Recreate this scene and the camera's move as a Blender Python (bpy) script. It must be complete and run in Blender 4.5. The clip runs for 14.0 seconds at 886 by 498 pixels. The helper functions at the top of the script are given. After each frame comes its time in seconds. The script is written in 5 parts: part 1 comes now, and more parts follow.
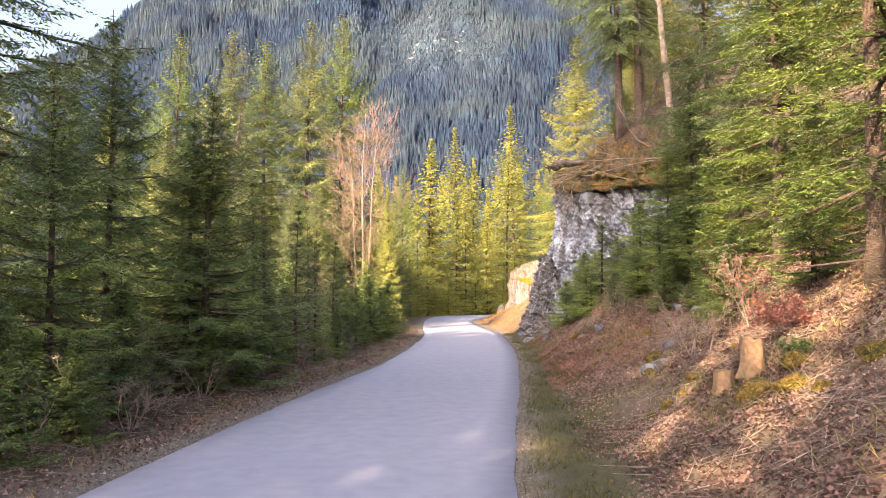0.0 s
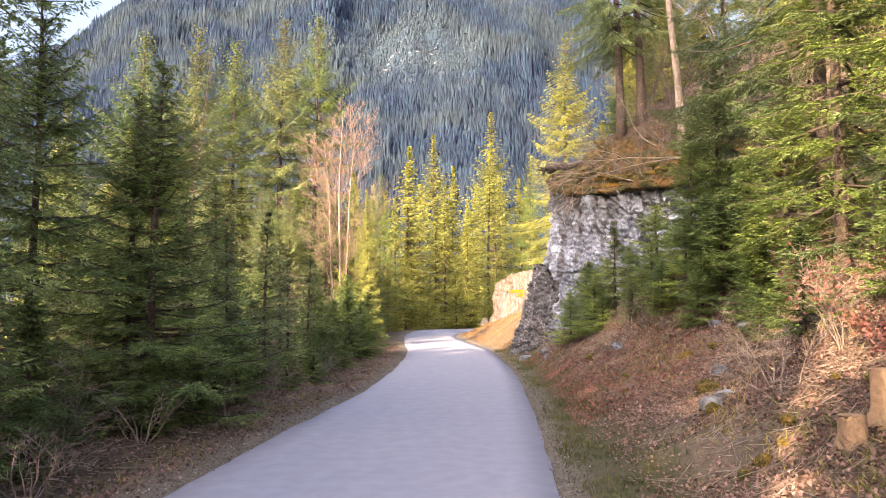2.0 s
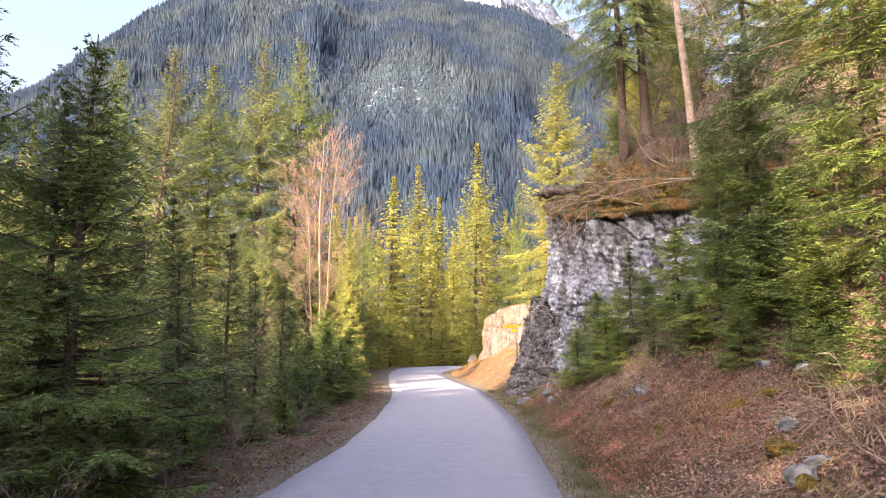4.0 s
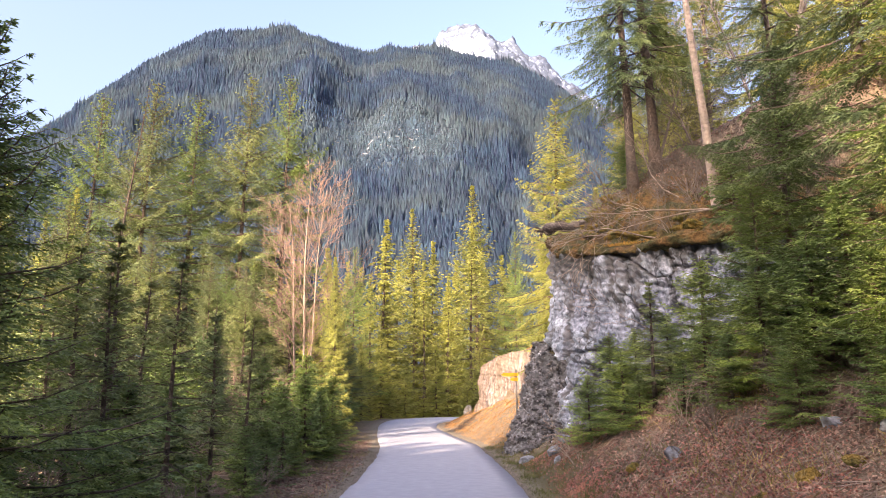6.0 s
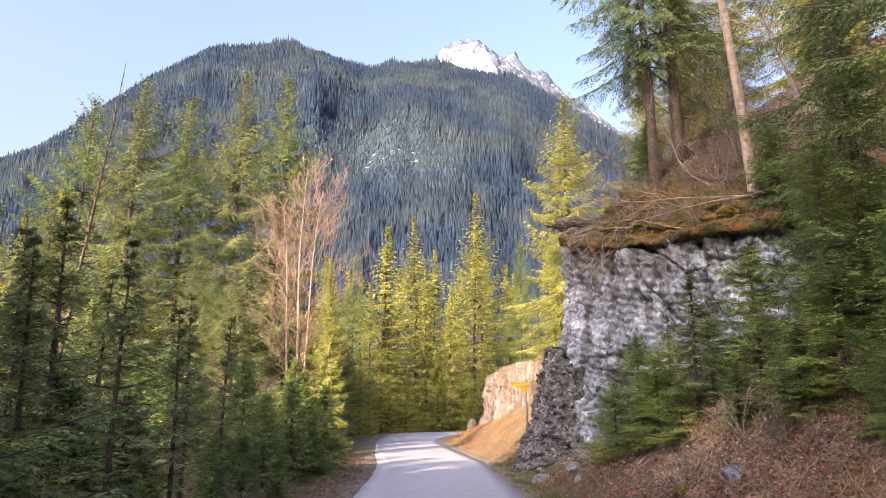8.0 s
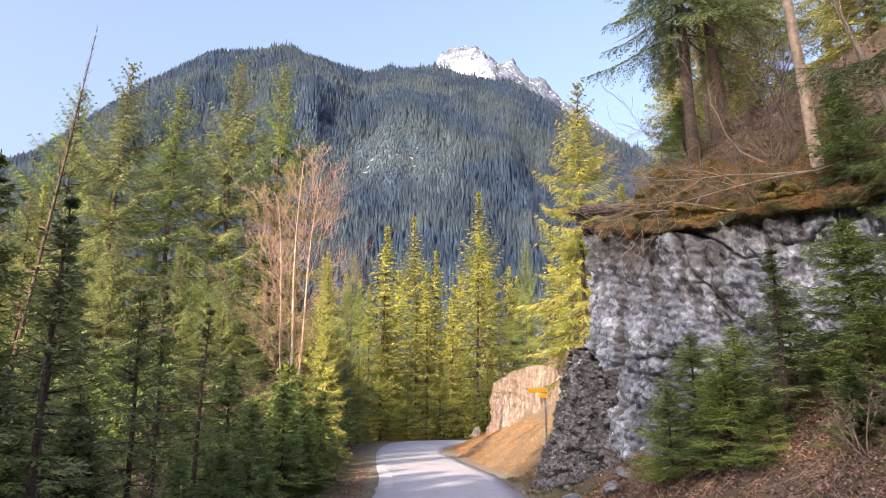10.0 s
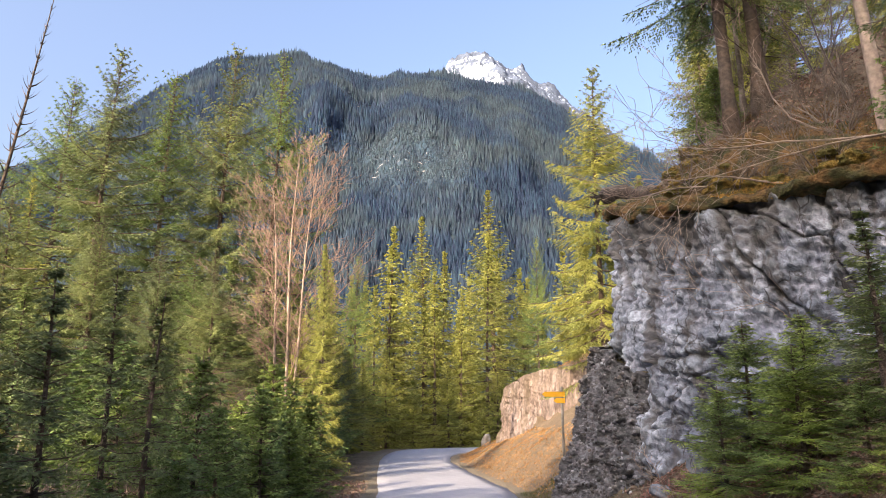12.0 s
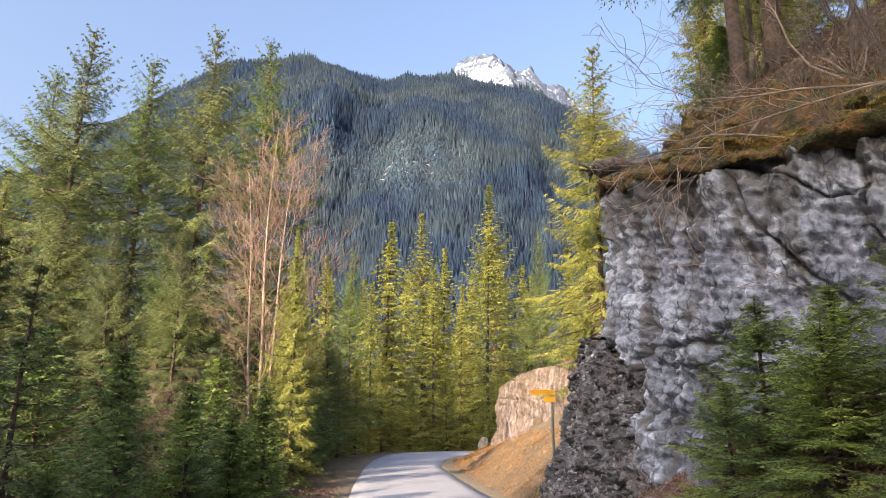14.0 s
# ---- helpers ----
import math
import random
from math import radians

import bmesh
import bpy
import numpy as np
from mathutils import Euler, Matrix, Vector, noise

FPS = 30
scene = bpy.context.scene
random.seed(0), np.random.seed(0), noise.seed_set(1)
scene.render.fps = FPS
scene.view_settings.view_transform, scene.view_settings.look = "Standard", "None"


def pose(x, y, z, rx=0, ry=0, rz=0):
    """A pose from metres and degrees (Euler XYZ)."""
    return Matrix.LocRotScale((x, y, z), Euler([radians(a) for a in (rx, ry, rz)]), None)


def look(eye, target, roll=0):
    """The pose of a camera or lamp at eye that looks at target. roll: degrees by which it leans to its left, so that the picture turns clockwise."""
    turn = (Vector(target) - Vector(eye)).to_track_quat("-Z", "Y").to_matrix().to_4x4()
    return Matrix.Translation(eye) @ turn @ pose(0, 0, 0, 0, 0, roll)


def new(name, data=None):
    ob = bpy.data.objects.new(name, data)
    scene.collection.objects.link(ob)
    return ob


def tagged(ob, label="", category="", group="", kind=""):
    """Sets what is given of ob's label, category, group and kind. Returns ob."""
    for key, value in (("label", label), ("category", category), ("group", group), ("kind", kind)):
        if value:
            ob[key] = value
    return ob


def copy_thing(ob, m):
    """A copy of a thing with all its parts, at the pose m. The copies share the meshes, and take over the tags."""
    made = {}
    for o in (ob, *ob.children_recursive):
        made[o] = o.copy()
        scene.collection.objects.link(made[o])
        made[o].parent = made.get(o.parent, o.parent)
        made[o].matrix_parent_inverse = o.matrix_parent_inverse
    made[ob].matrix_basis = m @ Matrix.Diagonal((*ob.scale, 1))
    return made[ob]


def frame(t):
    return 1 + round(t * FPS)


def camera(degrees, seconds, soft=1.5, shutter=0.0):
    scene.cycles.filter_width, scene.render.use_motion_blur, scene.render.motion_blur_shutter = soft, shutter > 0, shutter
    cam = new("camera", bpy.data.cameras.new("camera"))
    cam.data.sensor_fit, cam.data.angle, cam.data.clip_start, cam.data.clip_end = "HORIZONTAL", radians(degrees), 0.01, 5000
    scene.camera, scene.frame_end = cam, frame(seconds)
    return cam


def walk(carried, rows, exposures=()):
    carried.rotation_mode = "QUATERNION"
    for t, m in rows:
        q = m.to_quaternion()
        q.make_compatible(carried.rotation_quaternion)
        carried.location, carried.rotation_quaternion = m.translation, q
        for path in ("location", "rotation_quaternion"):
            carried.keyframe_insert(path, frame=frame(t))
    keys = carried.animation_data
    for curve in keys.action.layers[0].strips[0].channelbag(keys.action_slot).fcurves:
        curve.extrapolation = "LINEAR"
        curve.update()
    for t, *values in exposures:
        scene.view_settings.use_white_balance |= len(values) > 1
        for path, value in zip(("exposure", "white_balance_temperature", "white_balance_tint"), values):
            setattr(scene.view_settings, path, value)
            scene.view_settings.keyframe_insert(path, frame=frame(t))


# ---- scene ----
cam = camera(65.8, 14.0, soft=0.5)
METRES, EYE, TILT, LEAN, TURN = 13.0, 1.6, 3.7, 0.0, 0.0
ROWS = [
    (0.0, 0.0, 0.0, 0.0, 0.0, 0.0, 0.0),
    (0.5, -0.0064, 0.0445, -0.002, -0.56, 0.05, 0.03),
    (1.0, -0.0143, 0.0828, -0.0037, -1.16, 0.23, 0.05),
    (1.5, -0.0211, 0.1217, -0.0054, -1.7, 0.55, 0.06),
    (2.0, -0.0294, 0.1602, -0.0075, -2.16, 1.02, 0.07),
    (4.5, -0.0372, 0.339, -0.0144, -3.81, 4.97, 0.14),
    (5.0, -0.0339, 0.373, -0.0151, -3.97, 6.09, 0.15),
    (5.5, -0.0297, 0.4071, -0.0178, -4.0, 7.11, 0.15),
    (6.0, -0.0234, 0.4414, -0.0209, -3.98, 7.93, 0.08),
    (6.5, -0.0199, 0.473, -0.0253, -3.89, 8.49, 0.07),
    (7.0, -0.0173, 0.5055, -0.0304, -3.83, 8.83, 0.04),
    (7.5, -0.0175, 0.539, -0.0339, -3.8, 9.01, -0.01),
    (8.0, -0.0172, 0.5734, -0.038, -3.82, 9.13, -0.05),
    (10.5, -0.0333, 0.7567, -0.0455, -4.07, 9.76, -0.17),
    (11.0, -0.0323, 0.7908, -0.047, -3.87, 9.89, -0.16),
    (11.5, -0.0236, 0.8226, -0.0491, -3.57, 9.99, -0.14),
    (12.0, -0.0144, 0.853, -0.0518, -3.24, 10.09, -0.16),
    (12.5, -0.0008, 0.8828, -0.0545, -2.97, 10.16, -0.14),
    (13.0, 0.014, 0.9136, -0.0578, -2.75, 10.24, -0.15),
    (13.5, 0.0296, 0.9441, -0.0611, -2.61, 10.29, -0.17),
    (14.0, 0.045, 0.9761, -0.0632, -2.46, 10.32, -0.18),
]
walk(cam, [(t, pose(0, 0, EYE, TILT, LEAN, TURN) @ pose(METRES * x, METRES * y, METRES * z, 90 + pitch, roll, yaw)) for t, x, y, z, yaw, pitch, roll in ROWS],
     exposures=[(0.0, 2.48, 7300, 22), (2.2, 2.51, 7300, 22), (5, 2.33, 7050, 23), (8, 2.12, 6930, 22), (11, 1.86, 6800, 18), (14, 1.70, 6680, 15)])

# ---- world, sun ----
SUN_TO = Vector((-0.60, -0.70, 0.42)).normalized()
world = bpy.data.worlds.new("sky")
scene.world = world
world.use_nodes = True
wn = world.node_tree.nodes
wl = world.node_tree.links
wn.clear()
sky = wn.new("ShaderNodeTexSky")
sky.sky_type = "NISHITA"
sky.sun_disc = False
sky.sun_elevation = math.asin(SUN_TO.z)
sky.sun_rotation = math.atan2(SUN_TO.x, SUN_TO.y)
sky.air_density, sky.dust_density, sky.ozone_density = 1.0, 9.0, 2.4
wbg = wn.new("ShaderNodeBackground")
wbg.inputs["Strength"].default_value = 0.15
wout = wn.new("ShaderNodeOutputWorld")
wl.new(sky.outputs[0], wbg.inputs["Color"])
wl.new(wbg.outputs[0], wout.inputs["Surface"])
sun_data = bpy.data.lights.new("sun", "SUN")
sun_data.energy, sun_data.angle, sun_data.color = 4.0, radians(0.5), (1.0, 0.80, 0.52)
sun = new("sun", sun_data)
sun.matrix_world = look((0, 0, 60), Vector((0, 0, 60)) - SUN_TO)


# ---- noise on arrays ----
def hash3(i, j, k, seed):
    h = (np.asarray(i) * 374761393 + j * 668265263 + k * 2147483647 + seed * 1274126177) & 0xFFFFFFFF
    h = ((h ^ (h >> 13)) * 1274126177) & 0xFFFFFFFF
    h = ((h ^ (h >> 16)) * 2246822519) & 0xFFFFFFFF
    return ((h ^ (h >> 15)) & 0xFFFFFF) / float(0xFFFFFF) * 2 - 1


def vnoise(x, y, z, seed=0):
    x, y, z = (np.asarray(a, float) for a in (x, y, z))
    x, y, z = np.broadcast_arrays(x, y, z)
    xi, yi, zi = (np.floor(a).astype(np.int64) for a in (x, y, z))
    fx, fy, fz = x - xi, y - yi, z - zi
    fx, fy, fz = (a * a * (3 - 2 * a) for a in (fx, fy, fz))
    out = 0.0
    for a in (0, 1):
        for b in (0, 1):
            for c in (0, 1):
                w = (fx if a else 1 - fx) * (fy if b else 1 - fy) * (fz if c else 1 - fz)
                out = out + w * hash3(xi + a, yi + b, zi + c, seed)
    return out


def fbm(x, y, z, octaves=4, seed=0, gain=0.5):
    out, amp, f = 0.0, 1.0, 1.0
    for o in range(octaves):
        out = out + amp * vnoise(x * f, y * f, z * f, seed + o * 17)
        amp, f = amp * gain, f * 2.03
    return out


def smooth(a, b, v):
    t = np.clip((v - a) / (b - a), 0, 1)
    return t * t * (3 - 2 * t)


# ---- meshes from arrays ----
def mesh_of(name, verts, faces, material, shade=False, attrs=None):
    """verts (n,3); faces (m,3) or (m,4)."""
    me = bpy.data.meshes.new(name)
    verts = np.ascontiguousarray(verts, np.float32)
    faces = np.ascontiguousarray(faces, np.int32)
    k = faces.shape[1]
    me.vertices.add(len(verts))
    me.vertices.foreach_set("co", verts.ravel())
    me.loops.add(faces.size)
    me.loops.foreach_set("vertex_index", faces.ravel())
    me.polygons.add(len(faces))
    me.polygons.foreach_set("loop_start", np.arange(0, faces.size, k, dtype=np.int32))
    if shade:
        me.polygons.foreach_set("use_smooth", np.ones(len(faces), bool))
    me.update(calc_edges=True)
    for key, values in (attrs or {}).items():
        at = me.attributes.new(key, "FLOAT", "POINT")
        at.data.foreach_set("value", np.ascontiguousarray(values, np.float32))
    me.materials.append(material)
    return me


def grid_faces(nu, nv, flip=False):
    i = np.arange(nu - 1)[:, None] * nv + np.arange(nv - 1)[None, :]
    q = np.stack([i, i + nv, i + nv + 1, i + 1], -1).reshape(-1, 4)
    return q[:, ::-1] if flip else q


def part(name, data, parent, label=""):
    ob = new(name, data)
    ob.parent = parent
    return tagged(ob, label)


def bm_mesh(name, bm, material, shade=False):
    me = bpy.data.meshes.new(name)
    bm.to_mesh(me)
    bm.free()
    me.materials.append(material)
    if shade:
        me.polygons.foreach_set("use_smooth", [True] * len(me.polygons))
    return me


def tubes(p0, p1, r0, r1, sides=4):
    """Tapered prisms between pairs of points."""
    p0, p1 = np.asarray(p0, float), np.asarray(p1, float)
    r0, r1 = np.asarray(r0, float), np.asarray(r1, float)
    d = p1 - p0
    d /= np.linalg.norm(d, axis=1, keepdims=True) + 1e-9
    ref = np.where(np.abs(d[:, 2:3]) > 0.9, np.array([[1.0, 0, 0]]), np.array([[0, 0, 1.0]]))
    a = np.cross(d, ref)
    a /= np.linalg.norm(a, axis=1, keepdims=True) + 1e-9
    b = np.cross(d, a)
    ang = np.arange(sides) * 2 * np.pi / sides
    ring = np.cos(ang)[None, :, None] * a[:, None] + np.sin(ang)[None, :, None] * b[:, None]
    low = p0[:, None] + ring * r0[:, None, None]
    top = p1[:, None] + ring * r1[:, None, None]
    v = np.concatenate([low, top], 1).reshape(-1, 3)
    base = (np.arange(len(p0)) * 2 * sides)[:, None]
    j = np.arange(sides)[None, :]
    k = (np.arange(sides)[None, :] + 1) % sides
    f = np.stack([base + j, base + k, base + sides + k, base + sides + j], -1).reshape(-1, 4)
    return v, f


def stem(points, radii, sides=8, seed=0, knobbly=0.0):
    """One tapered tube along a line of points, closed at the end."""
    p, r = np.asarray(points, float), np.asarray(radii, float)
    d = np.gradient(p, axis=0)
    d /= np.linalg.norm(d, axis=1, keepdims=True) + 1e-9
    ref = np.array([0, 0, 1.0]) if abs(d[0, 2]) < 0.8 else np.array([1.0, 0, 0])
    a = np.cross(d, ref)
    a /= np.linalg.norm(a, axis=1, keepdims=True) + 1e-9
    c = np.cross(d, a)
    ang = np.arange(sides) * 2 * np.pi / sides
    ring = np.cos(ang)[None, :, None] * a[:, None] + np.sin(ang)[None, :, None] * c[:, None]
    rad = r[:, None] * (1 + knobbly * vnoise(np.arange(len(p))[:, None] * 0.7, ang[None] * 1.3, 0.0, seed))
    v = (p[:, None] + ring * rad[..., None]).reshape(-1, 3)
    i = np.arange(len(p) - 1)[:, None] * sides
    j = np.arange(sides)[None]
    k = (j + 1) % sides
    f = np.stack([i + j, i + k, i + sides + k, i + sides + j], -1).reshape(-1, 4)
    e = (len(p) - 1) * sides
    cap = np.array([[e + t, e + t + 1, e + sides - 2 - t, e + sides - 1 - t] for t in range(sides // 2 - 1)])
    s = np.array([[t + 1, t, sides - 1 - t, sides - 2 - t] for t in range(sides // 2 - 1)])
    return v, np.concatenate([f, cap, s])


def leaf_quads(o, g, wv, length, width, sag=0.35):
    """Folded diamond leaves: two triangles each."""
    mid = o + g * length[:, None] * 0.45
    down = np.array([0, 0, -sag]) * width[:, None]
    v = np.stack([o, mid + wv * width[:, None] + down, o + g * length[:, None], mid - wv * width[:, None] + down], 1).reshape(-1, 3)
    i = np.arange(len(o))[:, None] * 4
    return v, np.concatenate([i + [0, 1, 2], i + [0, 2, 3]])


# ---- materials ----
def material(name, base, rough=0.8, spread=0.25, scale=6.0, bump=0.3, second=None, second_scale=0.8, per="", metal=0.0, swing=0.35, fine=60.0, stretch=1.0, through_light=0.0, lo=0.4, hi=0.6):
    """Two scales of colour variation and relief. per: 'island' or 'object' adds a random shift for each piece."""
    m = bpy.data.materials.new(name)
    m.use_nodes = True
    n, l = m.node_tree.nodes, m.node_tree.links
    n.clear()
    out = n.new("ShaderNodeOutputMaterial")
    bsdf = n.new("ShaderNodeBsdfPrincipled")
    bsdf.inputs["Roughness"].default_value, bsdf.inputs["Metallic"].default_value = rough, metal
    bsdf.inputs["Specular IOR Level"].default_value = 0.3
    geo = n.new("ShaderNodeNewGeometry")
    where = geo.outputs["Position"]
    if stretch != 1.0:
        vm = n.new("ShaderNodeVectorMath")
        vm.operation = "MULTIPLY"
        vm.inputs[1].default_value = (1, 1, stretch)
        l.new(where, vm.inputs[0])
        where = vm.outputs[0]
    big = n.new("ShaderNodeTexNoise")
    big.inputs["Scale"].default_value, big.inputs["Detail"].default_value = second_scale, 6.0
    l.new(where, big.inputs["Vector"])
    small = n.new("ShaderNodeTexNoise")
    small.inputs["Scale"].default_value, small.inputs["Detail"].default_value = scale, 8.0
    l.new(where, small.inputs["Vector"])
    ramp = n.new("ShaderNodeMapRange")
    ramp.inputs["From Min"].default_value, ramp.inputs["From Max"].default_value = lo, hi
    l.new(big.outputs["Fac"], ramp.inputs["Value"])
    mix = n.new("ShaderNodeMix")
    mix.data_type = "RGBA"
    mix.inputs[6].default_value = (*base, 1)
    mix.inputs[7].default_value = (*(second or [c * 0.7 for c in base]), 1)
    l.new(ramp.outputs["Result"], mix.inputs[0])
    hsv = n.new("ShaderNodeHueSaturation")
    l.new(mix.outputs[2], hsv.inputs["Color"])
    val = n.new("ShaderNodeMapRange")
    val.inputs["From Min"].default_value, val.inputs["From Max"].default_value = 0.3, 0.7
    val.inputs["To Min"].default_value, val.inputs["To Max"].default_value = 1 - spread, 1 + spread
    l.new(small.outputs["Fac"], val.inputs["Value"])
    last = val.outputs["Result"]
    if per:
        if per == "tone":
            spray = n.new("ShaderNodeAttribute")
            spray.attribute_name = "tone"
            rnd = spray.outputs["Fac"]
        else:
            rnd = geo.outputs["Random Per Island"] if per == "island" else n.new("ShaderNodeObjectInfo").outputs["Random"]
        shift = n.new("ShaderNodeMapRange")
        shift.inputs["To Min"].default_value, shift.inputs["To Max"].default_value = 1 - swing, 1 + swing
        l.new(rnd, shift.inputs["Value"])
        times = n.new("ShaderNodeMath")
        times.operation = "MULTIPLY"
        l.new(last, times.inputs[0])
        l.new(shift.outputs["Result"], times.inputs[1])
        last = times.outputs[0]
        hue = n.new("ShaderNodeMapRange")
        hue.inputs["To Min"].default_value, hue.inputs["To Max"].default_value = 0.515, 0.485
        l.new(rnd, hue.inputs["Value"])
        l.new(hue.outputs["Result"], hsv.inputs["Hue"])
    l.new(last, hsv.inputs["Value"])
    l.new(hsv.outputs["Color"], bsdf.inputs["Base Color"])
    if bump:
        grain = n.new("ShaderNodeTexNoise")
        grain.inputs["Scale"].default_value, grain.inputs["Detail"].default_value = fine, 6.0
        l.new(where, grain.inputs["Vector"])
        add = n.new("ShaderNodeMath")
        add.operation = "ADD"
        l.new(grain.outputs["Fac"], add.inputs[0])
        l.new(small.outputs["Fac"], add.inputs[1])
        bmp = n.new("ShaderNodeBump")
        bmp.inputs["Strength"].default_value, bmp.inputs["Distance"].default_value = bump, 0.05 if fine > 30 else 0.12
        l.new(add.outputs[0], bmp.inputs["Height"])
        l.new(bmp.outputs["Normal"], bsdf.inputs["Normal"])
    surface = bsdf.outputs[0]
    if through_light:
        tr = n.new("ShaderNodeBsdfTranslucent")
        l.new(hsv.outputs["Color"], tr.inputs["Color"])
        mx = n.new("ShaderNodeMixShader")
        mx.inputs[0].default_value = through_light
        l.new(surface, mx.inputs[1])
        l.new(tr.outputs[0], mx.inputs[2])
        surface = mx.outputs[0]
    l.new(surface, out.inputs["Surface"])
    return m


def blend_by(m, attr, colour, colour2, scale=20.0, sharp=1.0):
    """Lays a second, mottled colour over a material where a float attribute of the mesh says so."""
    n, l = m.node_tree.nodes, m.node_tree.links
    bsdf = next(x for x in n if x.type == "BSDF_PRINCIPLED")
    src = bsdf.inputs["Base Color"].links[0].from_socket
    geo = n.new("ShaderNodeNewGeometry")
    tex = n.new("ShaderNodeTexNoise")
    tex.inputs["Scale"].default_value, tex.inputs["Detail"].default_value = scale, 8.0
    l.new(geo.outputs["Position"], tex.inputs["Vector"])
    ramp = n.new("ShaderNodeMapRange")
    ramp.inputs["From Min"].default_value, ramp.inputs["From Max"].default_value = 0.35, 0.65
    l.new(tex.outputs["Fac"], ramp.inputs["Value"])
    two = n.new("ShaderNodeMix")
    two.data_type = "RGBA"
    two.inputs[6].default_value, two.inputs[7].default_value = (*colour, 1), (*colour2, 1)
    l.new(ramp.outputs["Result"], two.inputs[0])
    at = n.new("ShaderNodeAttribute")
    at.attribute_name = attr
    edge = n.new("ShaderNodeMath")
    edge.operation = "ADD"
    l.new(at.outputs["Fac"], edge.inputs[0])
    jag = n.new("ShaderNodeMapRange")
    jag.inputs["To Min"].default_value, jag.inputs["To Max"].default_value = -0.7, 0.7
    l.new(tex.outputs["Fac"], jag.inputs["Value"])
    l.new(jag.outputs["Result"], edge.inputs[1])
    edge.use_clamp = sharp == 1.0
    if sharp != 1.0:
        harder = n.new("ShaderNodeMath")
        harder.operation, harder.use_clamp = "MULTIPLY", True
        harder.inputs[1].default_value = sharp
        l.new(edge.outputs[0], harder.inputs[0])
        edge = harder
    over = n.new("ShaderNodeMix")
    over.data_type = "RGBA"
    l.new(edge.outputs[0], over.inputs[0])
    l.new(src, over.inputs[6])
    l.new(two.outputs[2], over.inputs[7])
    l.new(over.outputs[2], bsdf.inputs["Base Color"])
    return m


def cracks(m, scale, stretch, width):
    """Thin dark broken joints over a rock."""
    n, l = m.node_tree.nodes, m.node_tree.links
    bsdf = next(x for x in n if x.type == "BSDF_PRINCIPLED")
    src = bsdf.inputs["Base Color"].links[0].from_socket
    geo = n.new("ShaderNodeNewGeometry")
    tex = n.new("ShaderNodeTexNoise")
    tex.inputs["Scale"].default_value, tex.inputs["Detail"].default_value = scale * 0.8, 7.0
    l.new(geo.outputs["Position"], tex.inputs["Vector"])
    warp = n.new("ShaderNodeVectorMath")
    warp.operation = "MULTIPLY_ADD"
    warp.inputs[1].default_value = (0.9 / scale, 0.9 / scale, 0.9 / scale)
    l.new(tex.outputs["Color"], warp.inputs[0])
    l.new(geo.outputs["Position"], warp.inputs[2])
    flat = n.new("ShaderNodeVectorMath")
    flat.operation = "MULTIPLY"
    flat.inputs[1].default_value = (1, 1, stretch)
    l.new(warp.outputs[0], flat.inputs[0])
    vor = n.new("ShaderNodeTexVoronoi")
    vor.feature = "DISTANCE_TO_EDGE"
    vor.inputs["Scale"].default_value = scale
    l.new(flat.outputs[0], vor.inputs["Vector"])
    line = n.new("ShaderNodeMapRange")
    line.inputs["From Min"].default_value, line.inputs["From Max"].default_value = 0.0, width * 2
    line.inputs["To Min"].default_value, line.inputs["To Max"].default_value = 1.0, 0.0
    l.new(vor.outputs["Distance"], line.inputs["Value"])
    gate = n.new("ShaderNodeMapRange")
    gate.inputs["From Min"].default_value, gate.inputs["From Max"].default_value = 0.42, 0.58
    l.new(tex.outputs["Fac"], gate.inputs["Value"])
    both = n.new("ShaderNodeMath")
    both.operation = "MULTIPLY"
    l.new(line.outputs["Result"], both.inputs[0])
    l.new(gate.outputs["Result"], both.inputs[1])
    over = n.new("ShaderNodeMix")
    over.data_type = "RGBA"
    over.inputs[7].default_value = (0.05, 0.05, 0.055, 1)
    l.new(both.outputs[0], over.inputs[0])
    l.new(src, over.inputs[6])
    l.new(over.outputs[2], bsdf.inputs["Base Color"])


